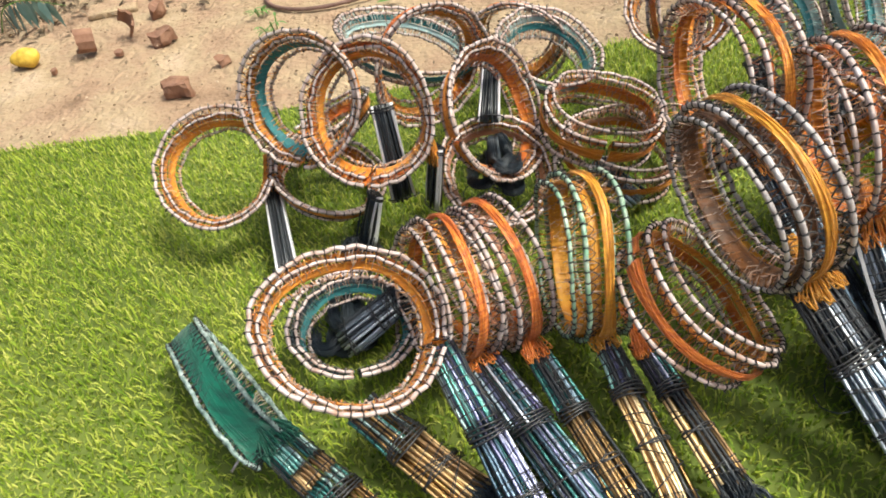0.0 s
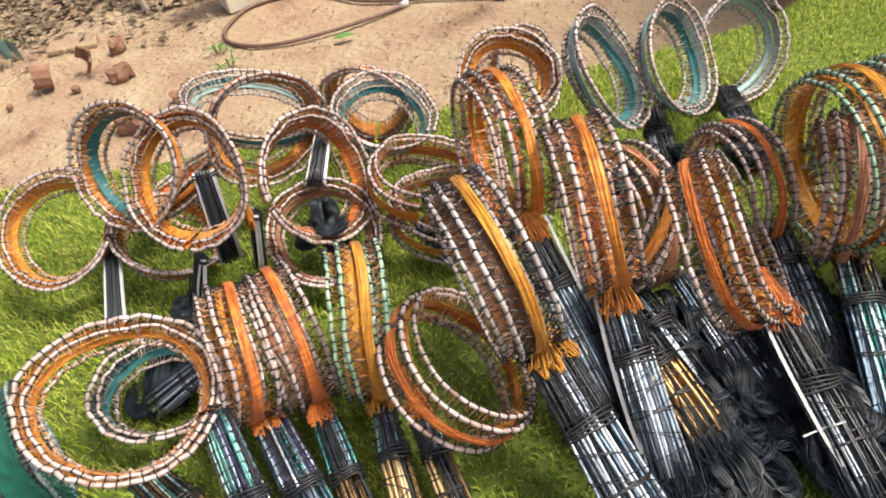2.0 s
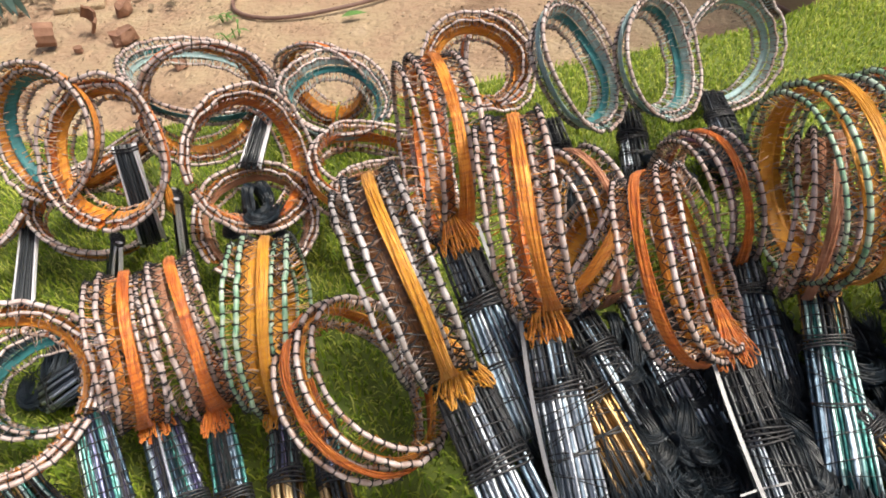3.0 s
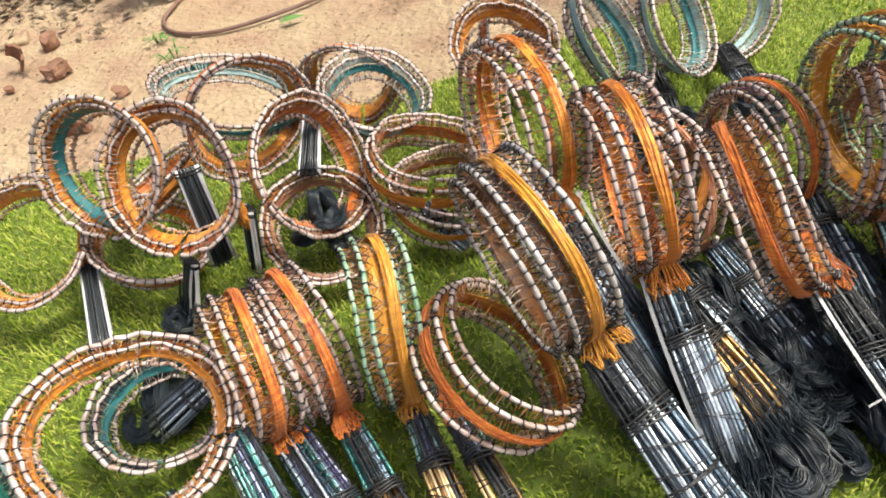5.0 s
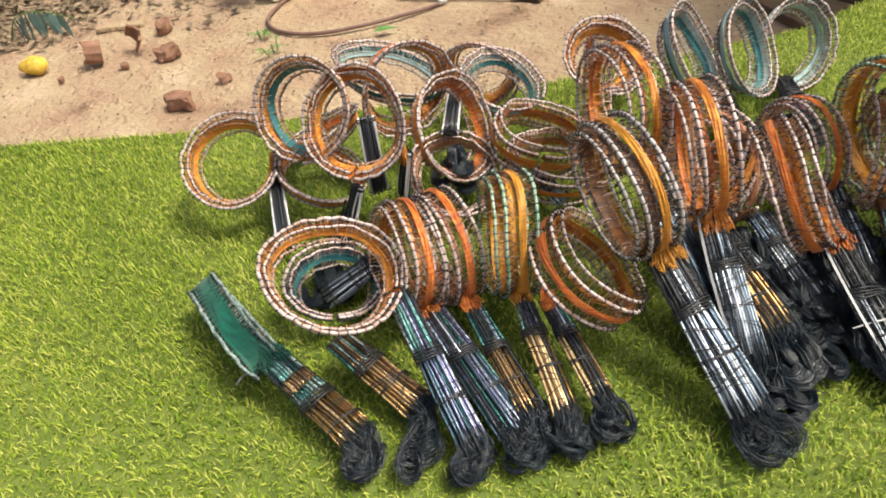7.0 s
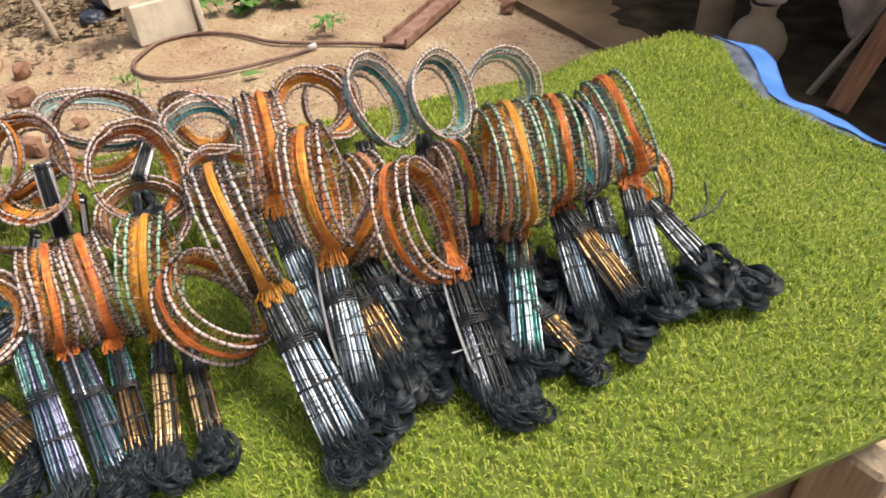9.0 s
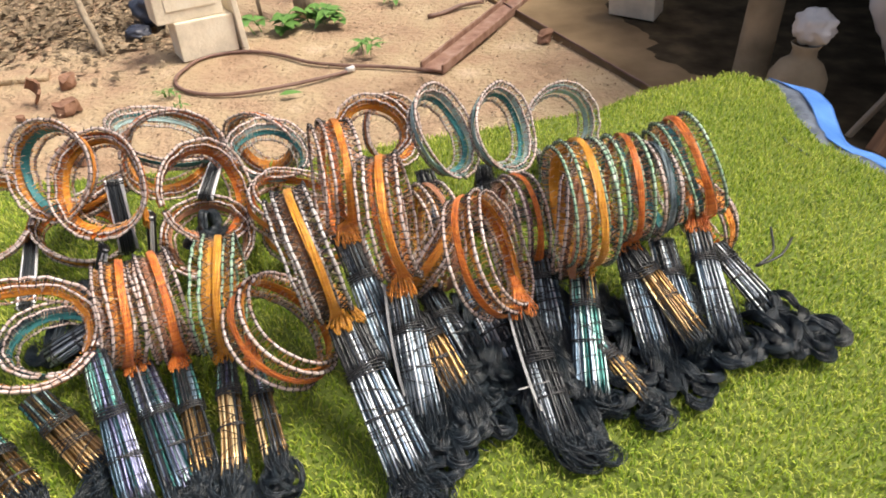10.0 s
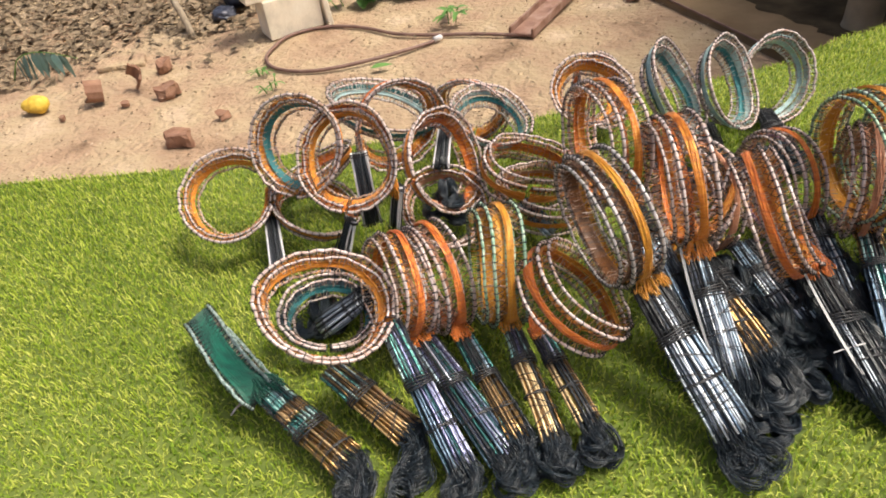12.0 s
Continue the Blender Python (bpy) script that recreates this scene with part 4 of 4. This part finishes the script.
def loose_tassel(start, end, tip, look_name, bundle):
    ob = thing("stick_tassel", LOOK_WORDS[look_name] + " stick bundle with curly black thread tassel", "tassel", group="tasselled bracelets on the mat")
    tassel_bundle(ob, start, end, tip, look_name, bundle, 91, None)
    if look_name == "silver_dark":
        t = Tubes()
        m = Vector(start).lerp(Vector(end), 0.45) + Vector((0.012, 0, 0.008))
        t.add(smooth_path([m, m + Vector((0.022, 0.006, 0.006)), m + Vector((0.040, 0.026, 0.010))], 4), 0.0012, 5)
        t.add(smooth_path([m, m + Vector((0.018, 0.012, 0.006)), m + Vector((0.026, 0.040, 0.012))], 4), 0.0012, 5)
        part("tie_cord", t.mesh("tie_cord", black_wire), None, ob, "loose dark tie cord ends")



def thread_heap(at, reach, seed, along=(0.25, -1.0)):
    """Smooth hanks of black tassel threads that run down, turn in a wide loop and come back, lying on the mat."""
    rng = random.Random(seed)
    t = Tubes()
    c = Vector(at)
    for lock in range(4):
        yaw = rng.uniform(-0.55, 0.55)
        d = Vector((along[0], along[1], 0)).normalized()
        d = Vector((d.x * math.cos(yaw) - d.y * math.sin(yaw), d.x * math.sin(yaw) + d.y * math.cos(yaw), 0))
        sd = Vector((-d.y, d.x, 0)) * rng.choice((-1, 1))
        o = c - d * reach * rng.uniform(0.3, 1.1) + sd * reach * rng.uniform(-0.6, 0.3)
        r, top, full = rng.uniform(0.006, 0.0105), rng.uniform(0.4, 1.0) * c.z + 0.004, reach * rng.uniform(1.1, 1.9)
        tilt, back = rng.uniform(-0.35, 0.35), rng.uniform(0.15, 0.7)
        for k in range(70):
            a, q = rng.uniform(0, 6.283), math.sqrt(rng.random())
            across, lift = q * math.cos(a) * 0.0042, q * math.sin(a) * 0.0030
            rr = max(0.003, r + across)
            path = []
            for i in range(5):
                u = i / 4
                p = o + d * full * u + sd * (across + 0.002 * math.sin(3 * u + lock))
                p.z = 0.004 + top * math.sin(0.5 + 1.7 * u) + lift
                path.append(p)
            m = path[-1] + sd * (r - across)
            spin = rng.uniform(2.6, 3.6) + back
            for i in range(1, 6):
                b = spin * i / 5
                p = m - sd * (rr * math.cos(b)) + d * (rr * 1.25 * math.sin(b))
                p.z = path[4].z + tilt * rr * math.sin(b) - 0.0012 * i
                path.append(p)
            path.append(path[-1] - d * rng.uniform(0.004, 0.03) * back + sd * rng.uniform(-0.002, 0.002) - Vector((0, 0, 0.002)))
            for p in path:
                p.z = max(p.z, 0.0015)
            t.add(smooth_path(path, 2), 0.00033, 3, cap=False)
    for k in range(14):
        a, r = rng.uniform(0, 6.283), rng.uniform(0.3, 1.2) * reach
        o = c + Vector((math.cos(a) * r, math.sin(a) * r, 0))
        path = []
        b0, turn, rad = rng.uniform(0, 6), rng.uniform(1.5, 5), rng.uniform(0.005, 0.012)
        for q in range(6):
            b = b0 + turn * q / 5
            path.append(Vector((o.x + rad * math.cos(b), o.y + rad * math.sin(b), 0.003 + 0.004 * math.sin(math.pi * q / 5))))
        t.add(smooth_path(path, 2), 0.00042, 3, cap=False)
    tagged(part("thread_tassel", t.mesh("thread_tassel", black_thread), None), "tangled black tassel threads lying on the mat", "tassel", group="loose tassel threads", kind="stuff")


def thread_scrap():
    t = Tubes()
    t.add(smooth_path([(-0.134, 0.212, 0.004), (-0.128, 0.218, 0.008), (-0.122, 0.221, 0.006), (-0.119, 0.228, 0.005)], 4), 0.0008, 4)
    t.add(smooth_path([(-0.128, 0.218, 0.008), (-0.126, 0.225, 0.009), (-0.127, 0.231, 0.005)], 4), 0.0006, 4)
    tagged(part("thread_scrap", t.mesh("thread_scrap", rail_mat["white"]), None), "tiny pale thread scrap on the green mat", "scrap")


thread_scrap()

# -- bracelets, from the far row to the near one --
bracelet((-0.178, 0.435, 0.056), (0.014, -0.573, 0.820), 0.0462, 0.016, 'orange', 'orange', 'white', 0,
         (-0.143, 0.435, 0.039), (-0.121, 0.351, 0.012), None, 'black_white', 0.016)
bracelet((-0.098, 0.437, 0.105), (-0.295, -0.859, 0.419), 0.0454, 0.019, 'orange', 'teal', 'white', 1)
bracelet((-0.051, 0.418, 0.098), (-0.108, -0.808, 0.579), 0.0460, 0.017, 'orange_red', 'orange', 'white', 2,
         (-0.055, 0.393, 0.050), (-0.069, 0.383, 0.012), (-0.078, 0.379, 0.006), 'black_white', 0.018, False)
bracelet((0.031, 0.436, 0.075), (0.774, -0.442, 0.453), 0.0483, 0.017, 'orange', 'orange_red', 'white', 3,
         (-0.007, 0.401, 0.078), (-0.017, 0.395, 0.030), None, 'black_white', 0.016, 0.4)
bracelet((-0.015, 0.497, 0.088), (0.556, -0.831, -0.021), 0.0474, 0.017, 'orange_red', 'orange', 'white', 4,
         (-0.043, 0.426, 0.100), (-0.037, 0.399, 0.035), None, 'black_white', 0.018, False)
bracelet((0.077, 0.521, 0.070), (0.323, -0.183, 0.928), 0.0426, 0.018, 'aqua', 'teal', 'white', 5)
bracelet((-0.034, 0.541, 0.081), (0.324, 0.074, 0.943), 0.0578, 0.016, 'teal', 'aqua', 'white', 6,
         (0.035, 0.496, 0.086), (0.029, 0.440, 0.066), None, 'black_white', 0.016, False)
bracelet((0.110, 0.452, 0.050), (0.300, -0.060, 0.950), 0.0430, 0.026, 'orange', 'orange_red', 'white', 7,
         (0.102, 0.428, 0.030), (0.130, 0.399, 0.012), None, 'black_silver', 0.016, False)
bracelet((0.122, 0.444, 0.024), (0.250, -0.020, 0.970), 0.0440, 0.024, 'orange', 'peach', 'white', 8)
bracelet((0.058, 0.574, 0.056), (-0.220, -0.973, -0.075), 0.0393, 0.018, 'orange_red', 'orange', 'white', 9)
bracelet((-0.103, 0.447, 0.027), (0.379, -0.020, 0.925), 0.0447, 0.014, 'orange', 'orange_red', 'white', 10)
bracelet((-0.108, 0.507, 0.035), (-0.372, 0.192, 0.908), 0.0433, 0.016, 'orange', 'orange_red', 'white', 35)
bracelet((0.030, 0.420, 0.035), (0.200, -0.450, 0.870), 0.0420, 0.014, 'orange', 'peach', 'white', 11,
         (-0.030, 0.317, 0.030), (-0.078, 0.293, 0.010), None, 'silver_dark', 0.026, False)
bracelet((0.167, 0.374, 0.121), (-0.963, -0.260, 0.075), 0.0509, 0.026, 'orange', 'orange_red', 'white', 12,
         (0.176, 0.324, 0.103), (0.217, 0.244, 0.035), (0.236, 0.215, 0.006), 'black_silver', 0.024)
bracelet((0.183, 0.548, 0.076), (0.062, -0.605, 0.794), 0.0393, 0.018, 'orange', 'orange', 'white', 13,
         (0.275, 0.335, 0.038), (0.303, 0.260, 0.016), (0.316, 0.222, 0.006), 'black_silver', 0.026, False)
bracelet((0.198, 0.600, 0.050), (0.688, -0.573, 0.444), 0.0398, 0.02, 'orange_red', 'orange', 'white', 14,
         (0.240, 0.327, 0.036), (0.271, 0.260, 0.016), (0.286, 0.222, 0.006), 'black_silver', 0.024, False)
bracelet((0.155, 0.282, 0.114), (-0.932, -0.320, -0.168), 0.0502, 0.026, 'amber', 'brown', 'dark', 15,
         (0.178, 0.252, 0.079), (0.226, 0.165, 0.014), (0.238, 0.141, 0.006), 'silver', 0.03)
bracelet((0.213, 0.317, 0.119), (-0.987, -0.045, -0.155), 0.0492, 0.026, 'orange', 'orange_red', 'white', 16,
         (0.219, 0.283, 0.083), (0.236, 0.204, 0.018), (0.252, 0.188, 0.006), 'black_silver', 0.024)
bracelet((0.244, 0.365, 0.065), (-0.947, -0.317, 0.048), 0.0483, 0.022, 'peach', 'amber', 'white', 17,
         (0.232, 0.278, 0.055), (0.261, 0.224, 0.025), (0.273, 0.199, 0.006), 'black_gold', 0.022, False)
bracelet((0.256, 0.514, 0.089), (0.772, -0.344, 0.534), 0.0471, 0.02, 'aqua', 'teal', 'white', 18,
         (0.236, 0.510, 0.048), (0.252, 0.462, 0.014), (0.262, 0.440, 0.006), 'black_rod', 0.022, False)
bracelet((0.320, 0.549, 0.072), (0.703, -0.497, 0.509), 0.0470, 0.02, 'aqua', 'teal', 'white', 19,
         (0.300, 0.535, 0.036), (0.303, 0.482, 0.014), (0.306, 0.462, 0.006), 'black_rod', 0.022, False)
bracelet((0.395, 0.613, 0.042), (0.411, -0.798, 0.442), 0.0481, 0.02, 'aqua', 'aqua', 'white', 20,
         (0.372, 0.570, 0.026), (0.378, 0.505, 0.014), (0.380, 0.480, 0.006), 'black_rod', 0.022, False)
bracelet((0.289, 0.318, 0.082), (0.866, -0.127, 0.483), 0.0517, 0.026, 'orange_red', 'orange', 'white', 21,
         (0.312, 0.288, 0.051), (0.334, 0.187, 0.014), (0.356, 0.174, 0.006), 'black_rod', 0.024)
bracelet((0.321, 0.396, 0.052), (-0.969, -0.243, 0.033), 0.0484, 0.022, 'orange_red', 'plum', 'white', 22,
         (0.371, 0.264, 0.030), (0.396, 0.242, 0.014), (0.404, 0.239, 0.006), 'gold_dark', 0.016, False)
bracelet((0.363, 0.348, 0.105), (-0.988, -0.148, -0.038), 0.0528, 0.028, 'amber', 'amber', 'green', 23,
         (0.367, 0.329, 0.056), (0.360, 0.224, 0.014), (0.372, 0.221, 0.006), 'silver_teal', 0.024)
bracelet((0.402, 0.367, 0.106), (-0.993, -0.104, -0.054), 0.0441, 0.024, 'orange_red', 'teal', 'green', 24,
         (0.406, 0.347, 0.066), (0.418, 0.261, 0.020), (0.438, 0.240, 0.006), 'black_silver', 0.024)
bracelet((0.437, 0.380, 0.096), (-0.987, -0.144, -0.073), 0.0406, 0.02, 'slate', 'teal', 'white', 25,
         (0.409, 0.341, 0.065), (0.448, 0.263, 0.030), (0.447, 0.270, 0.006), 'black_gold', 0.022, False)
bracelet((0.466, 0.404, 0.100), (-0.934, -0.126, -0.333), 0.0470, 0.03, 'orange_red', 'teal', 'green', 26,
         (0.469, 0.363, 0.073), (0.474, 0.273, 0.025), (0.490, 0.270, 0.006), 'black_silver', 0.022)
bracelet((0.508, 0.425, 0.035), (-0.930, -0.251, -0.268), 0.0430, 0.02, 'orange', 'orange_red', 'white', 27)
bracelet((-0.050, 0.248, 0.077), (0.379, -0.194, 0.905), 0.0484, 0.013, 'orange', 'orange', 'white', 28,
         (-0.006, 0.247, 0.058), (0.047, 0.147, 0.012), (0.041, 0.133, 0.006), 'lilac', 0.02, False)
bracelet((-0.066, 0.294, 0.025), (0.252, -0.151, 0.956), 0.0380, 0.016, 'slate', 'teal', 'white', 29,
         (-0.054, 0.231, 0.030), (0.009, 0.182, 0.012), (0.007, 0.129, 0.006), 'gold', 0.025, False)
bracelet((-0.140, 0.254, 0.028), (-0.720, -0.620, -0.300), 0.0600, 0.027, 'green', 'green', 'night', 30,
         (-0.102, 0.216, 0.030), (-0.031, 0.157, 0.014), (-0.025, 0.136, 0.006), 'gold_teal', 0.026, True, 0.27)
bracelet((-0.005, 0.291, 0.055), (-0.877, -0.419, 0.235), 0.0429, 0.026, 'orange_red', 'orange', 'white', 31,
         (0.011, 0.265, 0.025), (0.075, 0.158, 0.012), (0.081, 0.141, 0.006), 'silver_blue', 0.024)
bracelet((0.023, 0.306, 0.048), (-0.870, -0.491, 0.040), 0.0463, 0.026, 'orange_red', 'peach', 'white', 32,
         (0.043, 0.268, 0.025), (0.086, 0.171, 0.014), (0.096, 0.152, 0.006), 'dark_gold', 0.017)
bracelet((0.075, 0.302, 0.062), (-0.984, -0.158, 0.079), 0.0475, 0.026, 'amber', 'amber', 'green', 33,
         (0.081, 0.265, 0.035), (0.107, 0.166, 0.018), (0.110, 0.148, 0.006), 'gold_dark', 0.017)
bracelet((0.132, 0.263, 0.059), (0.680, 0.030, 0.732), 0.0440, 0.026, 'orange_red', 'orange', 'white', 34,
         (0.102, 0.262, 0.030), (0.133, 0.178, 0.018), (0.138, 0.160, 0.006), 'gold_dark', 0.016)
loose_tassel((0.440, 0.356, 0.060), (0.446, 0.266, 0.020), (0.465, 0.268, 0.006), 'black_silver', 0.024)
loose_tassel((0.496, 0.372, 0.040), (0.530, 0.310, 0.014), (0.556, 0.286, 0.006), 'silver_dark', 0.024)
bracelet((0.366, 0.353, 0.080), (-0.963, 0.270, -0.018), 0.0437, 0.024, 'peach', 'peach', 'white', 36)
bracelet((0.243, 0.348, 0.060), (-0.806, 0.298, 0.511), 0.0468, 0.020, 'orange', 'amber', 'white', 37)
thread_heap((0.221, 0.237, 0.014), 0.02, 300)
thread_heap((0.247, 0.190, 0.010), 0.018, 301)
thread_heap((0.279, 0.218, 0.014), 0.02, 302)
thread_heap((0.256, 0.273, 0.020), 0.018, 303)
thread_heap((0.283, 0.275, 0.020), 0.02, 304)
thread_heap((0.317, 0.226, 0.016), 0.02, 305)
thread_heap((0.349, 0.211, 0.010), 0.016, 306)
thread_heap((0.395, 0.290, 0.020), 0.02, 307)
thread_heap((0.413, 0.265, 0.016), 0.02, 308)
thread_heap((0.433, 0.256, 0.010), 0.018, 309)
thread_heap((0.472, 0.278, 0.020), 0.02, 310)
thread_heap((0.505, 0.289, 0.018), 0.02, 311)
thread_heap((0.538, 0.292, 0.014), 0.018, 312)
thread_heap((0.469, 0.346, 0.020), 0.02, 313)
thread_heap((0.390, 0.335, 0.020), 0.018, 314)
thread_heap((0.301, 0.279, 0.020), 0.02, 316)
thread_heap((0.328, 0.274, 0.020), 0.018, 317)
thread_heap((0.260, 0.215, 0.014), 0.018, 318)
thread_heap((0.531, 0.320, 0.020), 0.014, 319)
thread_heap((0.258, 0.318, 0.026), 0.022, 320)
thread_heap((0.292, 0.330, 0.024), 0.022, 321)
thread_heap((0.347, 0.300, 0.020), 0.022, 322)
thread_heap((0.337, 0.345, 0.026), 0.022, 323)
thread_heap((0.028, 0.432, 0.074), 0.016, 324)
thread_heap((-0.078, 0.322, 0.010), 0.022, 325)
thread_heap((0.380, 0.255, 0.014), 0.020, 327)
thread_heap((0.425, 0.330, 0.026), 0.022, 328)
thread_heap((0.255, 0.262, 0.018), 0.022, 329)
thread_heap((0.340, 0.255, 0.022), 0.022, 330)
thread_heap((0.556, 0.290, 0.014), 0.016, 331, (1.0, -0.5))
thread_heap((0.262, 0.470, 0.020), 0.020, 332)
thread_heap((0.320, 0.490, 0.020), 0.020, 333)
thread_heap((0.360, 0.500, 0.020), 0.020, 334)
thread_heap((0.375, 0.305, 0.022), 0.020, 335)
thread_heap((0.310, 0.310, 0.024), 0.020, 336)
thread_heap((0.440, 0.300, 0.024), 0.022, 337)
loose_tassel((0.338, 0.365, 0.046), (0.341, 0.285, 0.020), (0.346, 0.255, 0.006), 'black_silver', 0.022)
loose_tassel((0.365, 0.275, 0.034), (0.401, 0.222, 0.012), (0.408, 0.205, 0.006), 'gold_dark', 0.014)
# -- end of bracelets --
